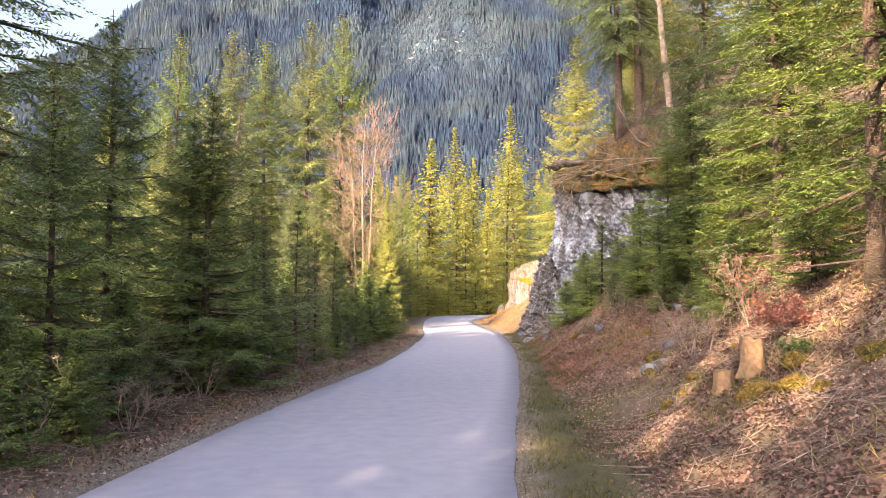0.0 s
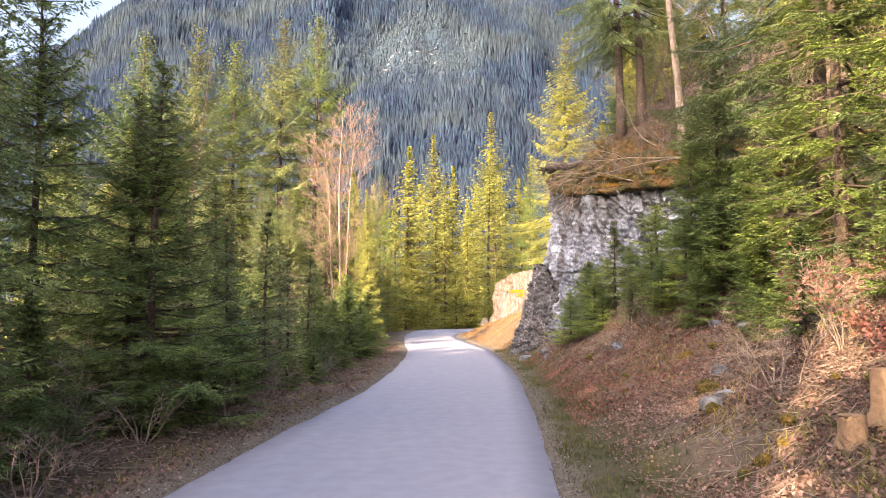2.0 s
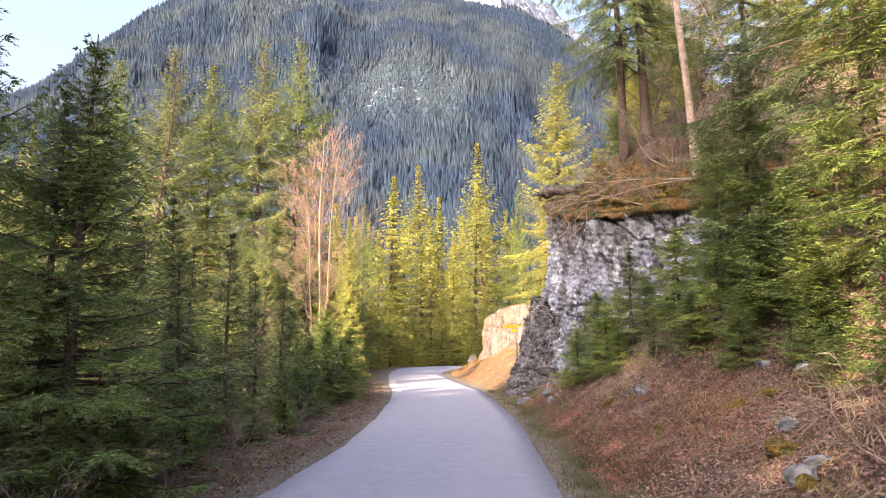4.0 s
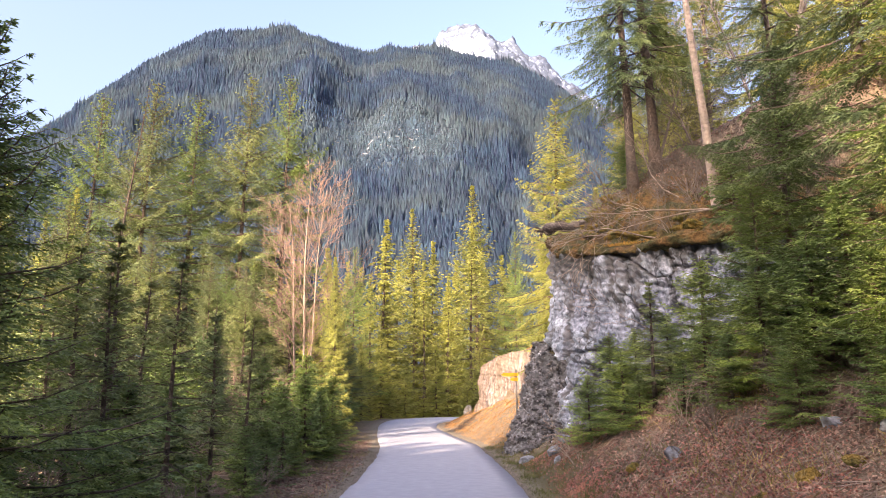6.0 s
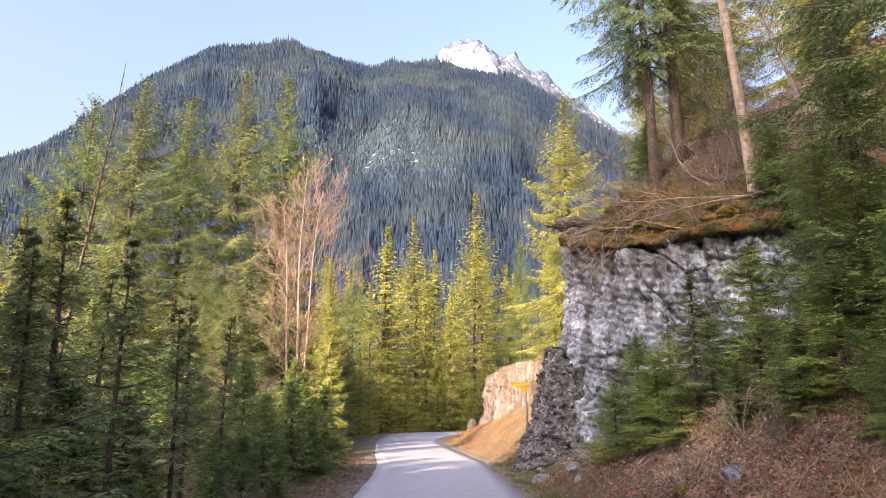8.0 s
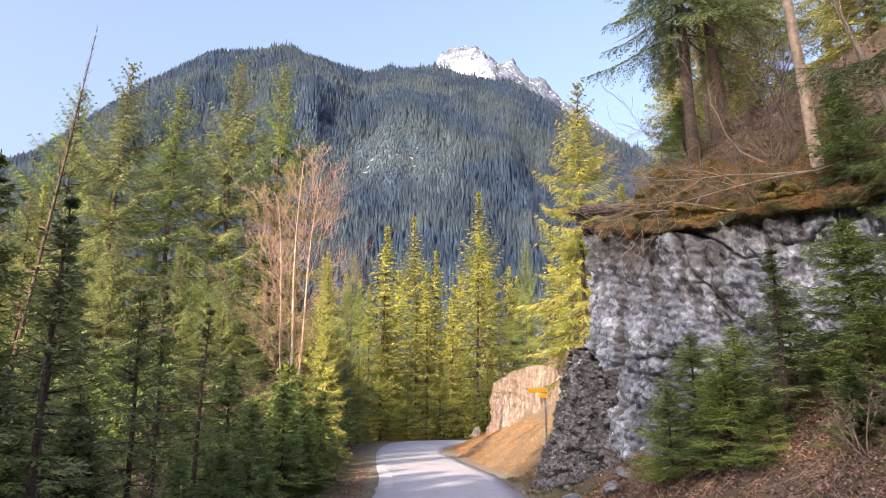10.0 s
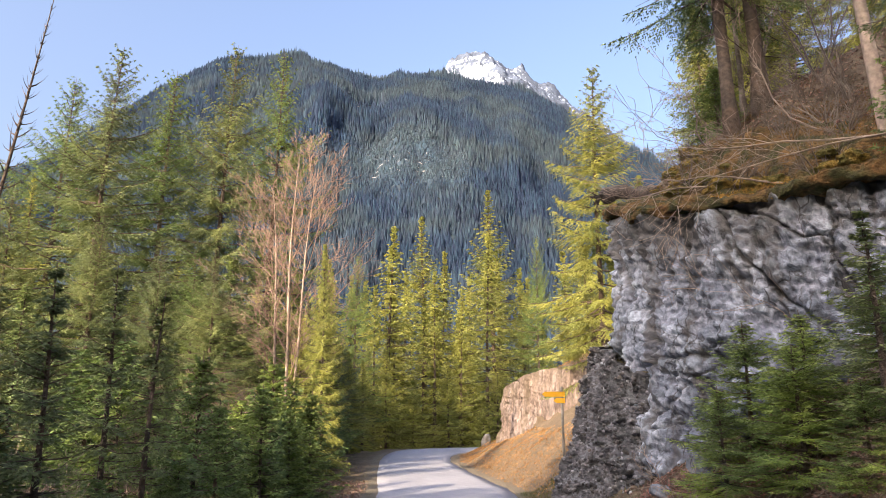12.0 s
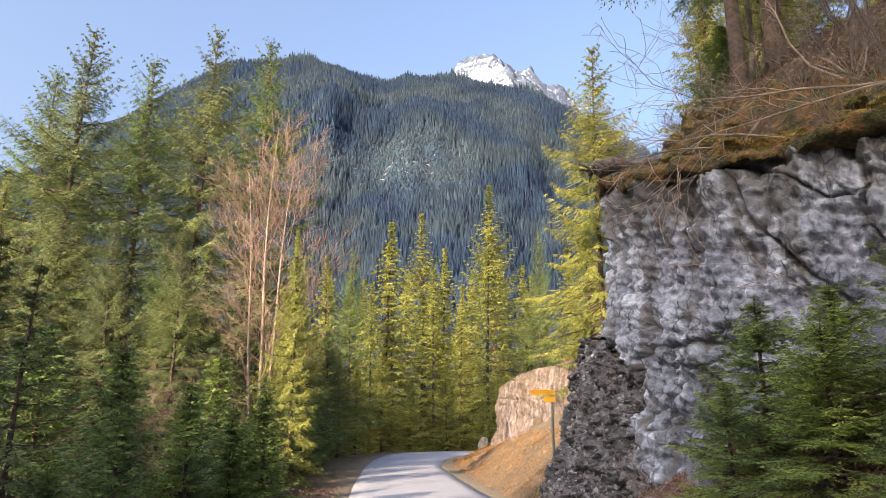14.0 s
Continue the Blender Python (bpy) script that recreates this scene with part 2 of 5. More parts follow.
def chipped(m, sizes):
    """Angular chips as relief: pyramids of several sizes, each a warped block pattern."""
    n, l = m.node_tree.nodes, m.node_tree.links
    bsdf = next(x for x in n if x.type == "BSDF_PRINCIPLED")
    last = bsdf.inputs["Normal"].links[0].from_socket
    geo = n.new("ShaderNodeNewGeometry")
    for scale, stretch, strength, deep in sizes:
        tex = n.new("ShaderNodeTexNoise")
        tex.inputs["Scale"].default_value, tex.inputs["Detail"].default_value = scale * 0.7, 4.0
        l.new(geo.outputs["Position"], tex.inputs["Vector"])
        warp = n.new("ShaderNodeVectorMath")
        warp.operation = "MULTIPLY_ADD"
        warp.inputs[1].default_value = (0.8 / scale, 0.8 / scale, 0.8 / scale)
        l.new(tex.outputs["Color"], warp.inputs[0])
        l.new(geo.outputs["Position"], warp.inputs[2])
        flat = n.new("ShaderNodeVectorMath")
        flat.operation = "MULTIPLY"
        flat.inputs[1].default_value = (1, 1, stretch)
        l.new(warp.outputs[0], flat.inputs[0])
        vor = n.new("ShaderNodeTexVoronoi")
        vor.feature, vor.distance = "F1", "MANHATTAN"
        vor.inputs["Scale"].default_value = scale
        l.new(flat.outputs[0], vor.inputs["Vector"])
        bmp = n.new("ShaderNodeBump")
        bmp.inputs["Strength"].default_value, bmp.inputs["Distance"].default_value = strength, deep
        l.new(vor.outputs["Distance"], bmp.inputs["Height"])
        l.new(last, bmp.inputs["Normal"])
        last = bmp.outputs["Normal"]
    l.new(last, bsdf.inputs["Normal"])


M_ROAD = material("asphalt", (0.245, 0.262, 0.325), 0.75, 0.08, 5.0, 0.10, (0.26, 0.277, 0.34), 0.35, fine=170, lo=0.3, hi=0.7)
M_GROUND = material("forest_floor", (0.15, 0.105, 0.075), 0.95, 0.4, 7.0, 0.8, (0.095, 0.068, 0.046), 0.9, fine=45)
blend_by(M_GROUND, "gravel", (0.20, 0.18, 0.15), (0.11, 0.095, 0.075), 28.0)
blend_by(M_GROUND, "moss", (0.075, 0.048, 0.024), (0.038, 0.03, 0.02), 5.0)
blend_by(M_GROUND, "grass", (0.045, 0.056, 0.022), (0.075, 0.072, 0.038), 14.0)
M_ROCK = material("limestone", (0.285, 0.32, 0.395), 0.9, 0.5, 13.0, 0.55, (0.125, 0.145, 0.19), 1.3, fine=60, stretch=0.7, lo=0.36, hi=0.62, per="tone", swing=0.3)
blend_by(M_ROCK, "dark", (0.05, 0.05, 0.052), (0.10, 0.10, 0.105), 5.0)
cracks(M_ROCK, 2.2, 0.45, 0.014)
chipped(M_ROCK, ((1.7, 0.40, 0.36, 0.20), (5.0, 0.50, 0.34, 0.07), (15.0, 0.9, 0.42, 0.025)))
blend_by(M_ROCK, "moss", (0.085, 0.058, 0.022), (0.035, 0.028, 0.018), 9.0)
M_NEEDLE = material("spruce_needles", (0.175, 0.23, 0.075), 0.5, 0.25, 2.0, 0.0, (0.13, 0.185, 0.08), 0.6, per="tone", through_light=0.3, swing=0.55)
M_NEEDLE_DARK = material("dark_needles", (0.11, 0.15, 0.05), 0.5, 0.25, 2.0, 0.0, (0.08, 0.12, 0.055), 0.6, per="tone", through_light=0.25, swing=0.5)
M_NEEDLE_YOUNG = material("fresh_green_needles", (0.14, 0.20, 0.052), 0.5, 0.25, 2.0, 0.0, (0.095, 0.15, 0.055), 0.7, per="tone", through_light=0.33, swing=0.5)
M_NEEDLE_LUSH = material("lush_needles", (0.115, 0.165, 0.034), 0.5, 0.25, 2.0, 0.0, (0.075, 0.12, 0.036), 0.7, per="tone", through_light=0.33, swing=0.6)
# lighter green that stands for sunlight on the young spruces
M_NEEDLE_BRIGHT = material("sun_brightened_needles", (0.20, 0.27, 0.06), 0.5, 0.25, 2.0, 0.0, (0.12, 0.175, 0.055), 0.9, per="tone", through_light=0.36, swing=0.5)
# sunlit copy of the spruce needles: warm sun put into the base colours
M_NEEDLE_SUN = material("sunlit_needles", (0.275, 0.295, 0.070), 0.6, 0.25, 2.0, 0.0, (0.185, 0.215, 0.062), 0.5, per="tone", through_light=0.33, swing=0.5)
M_NEEDLE_OLIVE = material("olive_green_needles", (0.165, 0.20, 0.074), 0.6, 0.25, 2.0, 0.0, (0.105, 0.14, 0.065), 0.5, per="tone", through_light=0.33, swing=0.5)
M_BARK = material("spruce_bark", (0.095, 0.07, 0.056), 0.9, 0.4, 14.0, 0.8, (0.065, 0.053, 0.046), 3.0)
M_TWIG = material("grey_twigs", (0.28, 0.23, 0.20), 0.85, 0.3, 10.0, 0.2, (0.18, 0.14, 0.12), 3.0)
M_PALE = material("pale_bark", (0.28, 0.225, 0.19), 0.8, 0.35, 12.0, 0.4, (0.22, 0.18, 0.15), 2.0)
M_REDTWIG = material("reddish_twigs", (0.25, 0.178, 0.148), 0.8, 0.25, 10.0, 0.1)
M_LEAF = material("dry_leaves", (0.25, 0.165, 0.135), 0.8, 0.3, 8.0, 0.0, (0.155, 0.095, 0.08), 0.7, per="island", through_light=0.15, swing=0.5)
M_STRAW = material("orange_straw", (0.40, 0.235, 0.09), 0.85, 0.3, 8.0, 0.0, (0.30, 0.16, 0.06), 0.9, per="island", through_light=0.2)
M_GRASS = material("dry_grass", (0.30, 0.24, 0.10), 0.8, 0.3, 8.0, 0.0, (0.13, 0.14, 0.04), 0.9, per="island", through_light=0.3)
M_CUT = material("sawn_wood", (0.33, 0.215, 0.13), 0.8, 0.25, 20.0, 0.3)
M_MOSS = material("yellow_moss", (0.20, 0.135, 0.03), 0.95, 0.5, 30.0, 1.0, (0.09, 0.085, 0.02), 5.0)
M_LOG = material("weathered_log", (0.06, 0.05, 0.05), 0.9, 0.45, 18.0, 0.8, (0.16, 0.14, 0.135), 2.5)
M_DARKTWIG = material("dark_twigs", (0.10, 0.082, 0.07), 0.85, 0.3, 10.0, 0.2, (0.16, 0.135, 0.12), 2.0)
M_RUBBLE = material("rubble", (0.19, 0.19, 0.205), 0.9, 0.5, 9.0, 0.5, (0.08, 0.07, 0.065), 2.5, per="object", swing=0.6)
M_RED = material("russet_beech_leaves", (0.30, 0.135, 0.105), 0.7, 0.25, 9.0, 0.0, (0.20, 0.085, 0.07), 1.0, per="island", through_light=0.3)
# the blue of distance haze is put into the mountainside's base colours
M_HAZY_HILL = material("hillside", (0.018, 0.040, 0.066), 0.95, 0.5, 0.35, 0.0, (0.020, 0.034, 0.052), 0.05)
M_ROCK_WARM = material("warm_limestone", (0.20, 0.168, 0.168), 0.9, 0.6, 9.0, 1.0, (0.16, 0.125, 0.115), 2.6, fine=30, stretch=0.18)
blend_by(M_ROCK_WARM, "dark", (0.09, 0.075, 0.06), (0.16, 0.13, 0.11), 5.0)
blend_by(M_ROCK_WARM, "moss", (0.20, 0.12, 0.03), (0.12, 0.08, 0.02), 8.0)
M_CONGLOM = material("rubbly_rock", (0.15, 0.155, 0.18), 0.9, 0.6, 14.0, 1.0, (0.06, 0.056, 0.058), 4.0, fine=45)
blend_by(M_CONGLOM, "dark", (0.045, 0.048, 0.056), (0.10, 0.103, 0.112), 9.0)
blend_by(M_CONGLOM, "moss", (0.13, 0.09, 0.02), (0.07, 0.06, 0.02), 8.0)
M_GREYBARK = material("grey_bark", (0.18, 0.155, 0.135), 0.85, 0.35, 12.0, 0.4, (0.12, 0.10, 0.085), 2.0)
# base colours shifted to blue: haze over the far forest, painted in
M_HAZY_FAR = material("hazy_far_conifers", (0.040, 0.076, 0.142), 0.9, 0.2, 0.05, 0.0, (0.076, 0.115, 0.150), 0.012, per="island", swing=0.22, lo=0.42, hi=0.60, through_light=0.6)
# rock tinted blue: haze and shade on the far flank, held in the colour
M_HAZY_PEAK = material("hazy_peak_rock", (0.07, 0.095, 0.15), 0.9, 0.3, 0.02, 0.0)
M_SIGN = material("yellow_sign", (0.62, 0.33, 0.02), 0.5, 0.08, 8.0, 0.05)
M_POST = material("galvanised_post", (0.20, 0.19, 0.18), 0.6, 0.2, 12.0, 0.1, metal=0.3)

# ---- the lie of the land ----
ROAD_Y = (-40.0, -10.0, 0.0, 5.9, 8.2, 11.5, 15.5, 19.6, 24.0, 28.0, 32.0, 38.0, 42.0, 44.0, 45.5, 46.5, 47.2, 48.0, 48.7, 49.6, 50.3, 51.0, 52.0, 53.0)
ROAD_L = (-9.0, -4.3, -3.3, -2.84, -2.56, -2.10, -1.38, -1.0, -0.76, -0.74, -0.92, -1.05, -1.0, -0.85, -0.68, -0.5, -0.3, -0.05, 0.3, 1.1, 2.5, 6.0, 20.0, 40.0)
ROAD_R = (-5.0, -0.6, 0.2, 0.60, 0.86, 1.27, 1.70, 2.04, 2.18, 2.28, 1.95, 1.60, 1.90, 2.35, 2.9, 4.5, 8.0, 14.0, 20.0, 28.0, 34.0, 40.0, 52.0, 60.0)


def road_left(y):
    return np.interp(y, ROAD_Y, ROAD_L)


def road_right(y):
    return np.interp(y, ROAD_Y, ROAD_R)


CLIFF = ((6.8, 30.0), (4.6, 26.2), (3.92, 23.8), (3.74, 22.1), (4.28, 20.9), (5.0, 20.0), (5.6, 19.3), (6.8, 18.2), (8.5, 17.0), (12.0, 15.5))
SUNNY = ((7.6, 44.4), (5.0, 42.2), (3.48, 39.2), (3.9, 37.2), (5.2, 35.4), (7.4, 33.6))


def inside_of(poly, x, y):
    """Signed distance to a line of wall, positive behind it."""
    best = np.full(np.shape(x), 1e9)
    sign = np.ones(np.shape(x))
    for (ax, ay), (bx, by) in zip(poly[:-1], poly[1:]):
        dx, dy = bx - ax, by - ay
        t = np.clip(((x - ax) * dx + (y - ay) * dy) / (dx * dx + dy * dy), 0, 1)
        px, py = x - ax - t * dx, y - ay - t * dy
        d = np.hypot(px, py)
        s = np.where(dx * py - dy * px > 0, 1.0, -1.0)
        closer = d < best
        best, sign = np.where(closer, d, best), np.where(closer, s, sign)
    return best * sign


def cliff_top(y):
    return np.interp(y, (15, 18, 20, 22, 23.8, 26.2, 30), (4.5, 4.7, 4.7, 4.92, 5.6, 6.2, 6.4))


def land(x, y):
    x, y = np.asarray(x, float), np.asarray(y, float)
    e, w = x - road_right(y), road_left(y) - x
    rough = 0.10 * fbm(x * 0.9, y * 0.9, 0.0, 4, 3)
    slope = np.interp(y, (0, 8, 10.6, 13, 16.5, 20, 22, 27, 30, 38, 60), (0.58, 0.60, 0.50, 0.54, 0.95, 0.85, 0.75, 0.95, 0.8, 0.5, 0.3))
    b = np.maximum(e - np.interp(y, (8, 14), (1.0, 0.4)), 0)
    b = b * b / (b + 0.3)
    z = slope * np.minimum(b, 2.0) + 0.60 * np.maximum(b - 2.0, 0)
    z = np.where(z > 14, 14 + (z - 14) * 0.45, z)
    z = np.where(w > 0, -0.06 * np.maximum(w - 1.5, 0), z)
    z = np.where(w > 25, -0.06 * 23.5, z)
    z = z + rough * smooth(0.2, 1.2, np.maximum(e, w))
    for poly, top, rise in ((CLIFF, cliff_top(y), 0.72), (SUNNY, 2.5, 0.45)):
        near = (x > 2) & (x < 30) & (y > poly[-1][1] - 3) & (y < poly[0][1] + 3)
        d = np.where(near, inside_of(poly, x, y), -1)
        up = top + rise * np.clip(d, 0, 12) * smooth(0.2, 1.6, d) + 1.3 * rough
        k = smooth(0.45, 0.85, d) * smooth(0, 4, poly[0][1] + 1 - y) * smooth(0, 2.5, y - poly[-1][1])
        z = np.where(near, z + k * np.maximum(up - z, 0), z)
    on_road = smooth(0.08, -0.15, np.maximum(e, w))
    return z - 0.07 * on_road


def axis(lo, hi, step, ends, grow=1.18):
    core = list(np.arange(lo, hi + step / 2, step))
    d, a = step, []
    v = lo
    while v > ends[0]:
        d *= grow
        v -= d
        a.append(v)
    d, v, b = step, hi, []
    while v < ends[1]:
        d *= grow
        v += d
        b.append(v)
    return np.array(a[::-1] + core + b)


gx = axis(-5.0, 8.5, 0.14, (-900, 900))
gy = axis(2.0, 30.0, 0.16, (-500, 1400), 1.1)
X, Y = np.meshgrid(gx, gy, indexing="ij")
Z = land(X, Y)
E_, W_ = X - road_right(Y), road_left(Y) - X
side = np.maximum(E_, W_)
gravel = smooth(0.55, 0.1, side) * 1.0 + 0.35 * smooth(1.4, 0.4, W_)
dcl = np.where((X > 2) & (X < 14) & (Y > 14) & (Y < 32), inside_of(CLIFF, X, Y), -1)
mossy = smooth(-0.25, -0.02, dcl) * smooth(4.5, 1.2, dcl)
grassy = smooth(0.15, 0.5, E_) * smooth(1.7, 0.8, E_) * smooth(26, 20, Y) + 0.5 * smooth(0.5, 0.9, W_) * smooth(2.2, 1.2, W_)
ground = new("ground", mesh_of("ground", np.stack([X, Y, Z], -1).reshape(-1, 3), grid_faces(len(gx), len(gy)), M_GROUND, True, {"gravel": gravel.ravel(), "moss": mossy.ravel() * 0.9, "grass": grassy.ravel() * 0.8}))
tagged(ground, "brown leaf-covered forest floor with gravel and moss", "ground", kind="structure")


def build_road():
    ys = np.concatenate([np.arange(-40, 2, 1.0), np.arange(2, 53, 0.10)])
    us = np.linspace(0, 1, 9)
    jl = 0.022 * fbm(ys * 1.6, 0, 0, 3, 5)
    jr = 0.022 * fbm(ys * 1.6, 9, 0, 3, 6)
    l, r = road_left(ys) + jl, road_right(ys) + jr
    x = l[:, None] + (r - l)[:, None] * us[None]
    z = 0.03 * (1 - (2 * us - 1) ** 2)[None] + 0.002 * fbm(x, ys[:, None], 0, 3, 8)
    v = np.stack([x, np.repeat(ys[:, None], 9, 1), z], -1)
    skirt_l, skirt_r = v[:, :1].copy(), v[:, -1:].copy()
    skirt_l[..., 2] -= 0.12
    skirt_r[..., 2] -= 0.12
    skirt_l[..., 0] -= 0.02
    skirt_r[..., 0] += 0.02
    v = np.concatenate([skirt_l, v, skirt_r], 1)
    ob = new("road", mesh_of("road", v.reshape(-1, 3), grid_faces(len(ys), 11, True), M_ROAD, True))
    tagged(ob, "narrow grey asphalt lane with worn edges", "road", kind="structure")


build_road()


# ---- rock ----
def facets(u, v, seed, tilt=0.6, step=1.0):
    """Angular blocks: each cell of a jittered grid has its own offset and slope. Also the nearness to a joint."""
    ui, vi = np.floor(u).astype(np.int64), np.floor(v).astype(np.int64)
    d1, d2 = np.full(u.shape, 9e9), np.full(u.shape, 9e9)
    val = np.zeros(u.shape)
    for a in (-1, 0, 1):
        for c in (-1, 0, 1):
            i, j = ui + a, vi + c
            fu = i + 0.5 + 0.46 * hash3(i, j, 0 * i, seed)
            fv = j + 0.5 + 0.46 * hash3(i, j, 0 * i + 1, seed)
            d = np.hypot(u - fu, v - fv)
            here = step * hash3(i, j, 0 * i + 2, seed) + tilt * (hash3(i, j, 0 * i + 3, seed) * (u - fu) + hash3(i, j, 0 * i + 4, seed) * (v - fv))
            close = d < d1
            d2 = np.where(close, d1, np.minimum(d2, d))
            val = np.where(close, here, val)
            d1 = np.where(close, d, d1)
    return val, d2 - d1


def creased(u, v, seed, freq):
    """Flat facets that meet in sharp creases: zigzags along four oblique directions, each wandering a little."""
    out = 0.0
    for k, (way, f, w) in enumerate(((1.35, 1.0, 1.0), (0.25, 1.37, 0.8), (2.25, 0.83, 0.9), (0.85, 1.9, 0.5))):
        t = (u * math.cos(way) + v * math.sin(way)) * freq * f + 0.4 * vnoise(u * freq * 0.4, v * freq * 0.4, k + 0.5, seed + k) + 0.37 * k
        out = out + w * (4 * np.abs(t - np.floor(t) - 0.5) - 1)
    return out / 1.8


def rock_wall(name, poly, low, top, lean, seed, label, nu=190, nv=110, amp=0.30, dark=0.0, crown=0.9, ledge=None, layered=0.0, dense=None, mat=M_ROCK):
    p = np.array(poly, float)
    seg = np.concatenate([[0], np.cumsum(np.hypot(*np.diff(p, axis=0).T))])
    u = np.linspace(0, 1, nu)
    if dense:
        w = np.interp(np.linspace(0, 1, 400), *dense)
        cum = np.cumsum(w) / np.sum(w)
        u = np.interp(u, np.concatenate([[0], cum]), np.linspace(0, 1, 401))
    fine_u = np.linspace(0, seg[-1], 600)
    k = 16
    pad = lambda a: np.convolve(np.pad(a, k, mode="edge"), np.ones(2 * k + 1) / (2 * k + 1), "valid")
    fx, fy = pad(np.interp(fine_u, seg, p[:, 0])), pad(np.interp(fine_u, seg, p[:, 1]))
    tx, ty = np.gradient(fx), np.gradient(fy)
    n = np.hypot(tx, ty)
    u = u * seg[-1]
    px, py, ox, oy = (np.interp(u, fine_u, q) for q in (fx, fy, ty / n, -tx / n))
    lo_u = np.interp(u / u[-1], *low)
    top_u = cliff_top(py) if top is None else np.interp(u / u[-1], *top)
    v = np.linspace(0, 1, nv)
    f = np.clip(v / 0.86, 0, 1)[None]
    roll = np.clip((v - 0.86) / 0.14, 0, 1)[None]
    z = lo_u[:, None] + (top_u - lo_u)[:, None] * f
    inn = lean * (z - lo_u[:, None]) + crown * roll
    x = px[:, None] - ox[:, None] * inn
    y = py[:, None] - oy[:, None] * inn
    uu = np.repeat(u[:, None], nv, 1)
    warp = 0.22 * fbm(uu * 0.7, z * 0.7, 0.0, 3, seed + 9)
    warp2 = 0.22 * fbm(uu * 0.7, z * 0.7, 7.0, 3, seed + 19)
    slant = 0.25
    big, j1 = facets(uu * 0.75 + warp + slant * z, z * 0.42 + warp2, seed, 1.5, 0.6)
    mid, j2 = facets(uu * 1.7 + 1.3 * warp + slant * z, z * 0.8 + warp2 + 0.3 * uu, seed + 2, 1.9, 0.5)
    fin, j3 = facets(uu * 4.2 + 2 * warp, z * (2.2 + 6.4 * layered) + 2 * warp2 + 1.3 * uu, seed + 5, 2.2 - 1.6 * layered, 0.35 + 0.65 * layered)
    tiny, j4 = facets(uu * 11 + 3 * warp, z * (6 + 11 * layered) + 3 * warp2 + 2.0 * uu, seed + 8, 2.2 - 1.6 * layered, 0.4 + 0.6 * layered)
    if layered < 0.5:
        mid, fin, tiny = creased(uu, z * 0.7, seed + 2, 0.75), creased(uu, z * 0.8, seed + 5, 2.3), creased(uu, z, seed + 8, 6.5)
    rough = fbm(x * 5, y * 5, z * 5, 4, seed + 3, 0.6)
    rough2 = 1 - 2 * np.abs(fbm(x * 9, y * 9, z * 6, 3, seed + 4, 0.6))
    crack = np.maximum(smooth(0.05, 0.0, j1), 0.7 * smooth(0.05, 0.0, j2) * smooth(-0.2, 0.4, vnoise(uu, z, 3, seed + 30)))
    d = amp * (0.36 * big + 0.42 * mid + (0.30 + 0.21 * layered) * fin + (0.13 + 0.12 * layered) * tiny + 0.05 * rough + 0.08 * rough2) - amp * 0.45 * crack
    groove = np.clip((1 - np.abs(fbm(uu * 1.5 + 0.8 * warp, z * 0.22, 11.0, 3, seed + 60)) - 0.92) / 0.08, 0, 1)
    d = d - amp * 0.12 * groove * (1 - layered)
    crack = np.maximum(crack, groove * (1 - layered))
    if ledge is not None:
        zl = ledge + 0.10 * vnoise(uu * 0.8, 0, 0, seed + 6) + 0.05 * vnoise(uu * 4, 0, 0, seed + 7)
        d = d + 0.05 * smooth(0.0, 0.06, z - zl) * smooth(1.8, 0.3, z - zl) - 0.10 * np.exp(-((z - zl) / 0.03) ** 2)
        crack = np.maximum(crack, np.exp(-((z - zl) / 0.03) ** 2))
    d = d * (1 - 0.7 * roll)
    x, y = x + ox[:, None] * d, y + oy[:, None] * d
    z = z + 0.10 * amp * rough + 0.10 * amp * (mid + 0.5 * fin) * smooth(0.7, 1.0, f) * (1 - roll)
    drip = fbm(uu * 2.2 + warp, z * 0.22, 5.0, 4, seed + 7, 0.6)
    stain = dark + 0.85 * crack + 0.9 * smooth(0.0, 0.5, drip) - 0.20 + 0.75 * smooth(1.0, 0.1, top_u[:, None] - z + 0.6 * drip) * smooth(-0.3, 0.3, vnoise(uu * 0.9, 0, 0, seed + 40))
    if ledge is not None:
        along_u = uu / u[-1]
        stain = stain + 0.45 * smooth(0.30, 0.40, along_u) * smooth(0.60, 0.50, along_u) * smooth(1.6, 0.3, top_u[:, None] - z + 0.5 * drip) - 0.30 * smooth(0.56, 0.64, along_u) * smooth(0.82, 0.74, along_u)
    moss = np.where(roll > 0.2, 0.8, -0.75 + 0.35 * smooth(0.35, 0.0, top_u[:, None] - z)) * np.ones_like(z)
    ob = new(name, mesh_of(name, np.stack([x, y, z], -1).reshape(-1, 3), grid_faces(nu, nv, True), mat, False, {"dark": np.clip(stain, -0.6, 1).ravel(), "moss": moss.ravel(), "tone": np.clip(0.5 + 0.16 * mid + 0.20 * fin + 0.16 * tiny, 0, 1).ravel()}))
    return tagged(ob, label, "rock")


rock_wall("cliff", CLIFF, ((0, 1), (-0.3, 0.4)), None, 0.02, 11, "grey limestone cliff with dark cracks under moss", 480, 200, ledge=2.45, dense=((0, 0.2, 0.3, 0.75, 1), (0.3, 0.6, 1.6, 1.6, 0.3)))
outcrop = rock_wall("rock_outcrop", ((4.8, 27.0), (3.25, 25.9), (2.62, 24.8), (2.8, 23.5), (3.4, 22.5), (4.3, 21.2)), ((0, 1), (-0.3, 0.2)), ((0, 0.3, 0.55, 0.8, 1), (2.7, 3.05, 2.9, 2.3, 1.0)), 0.31, 31, "dark layered rubbly rock outcrop at the foot of the cliff", 200, 110, amp=0.15, dark=0.1, layered=1.0, mat=M_CONGLOM)
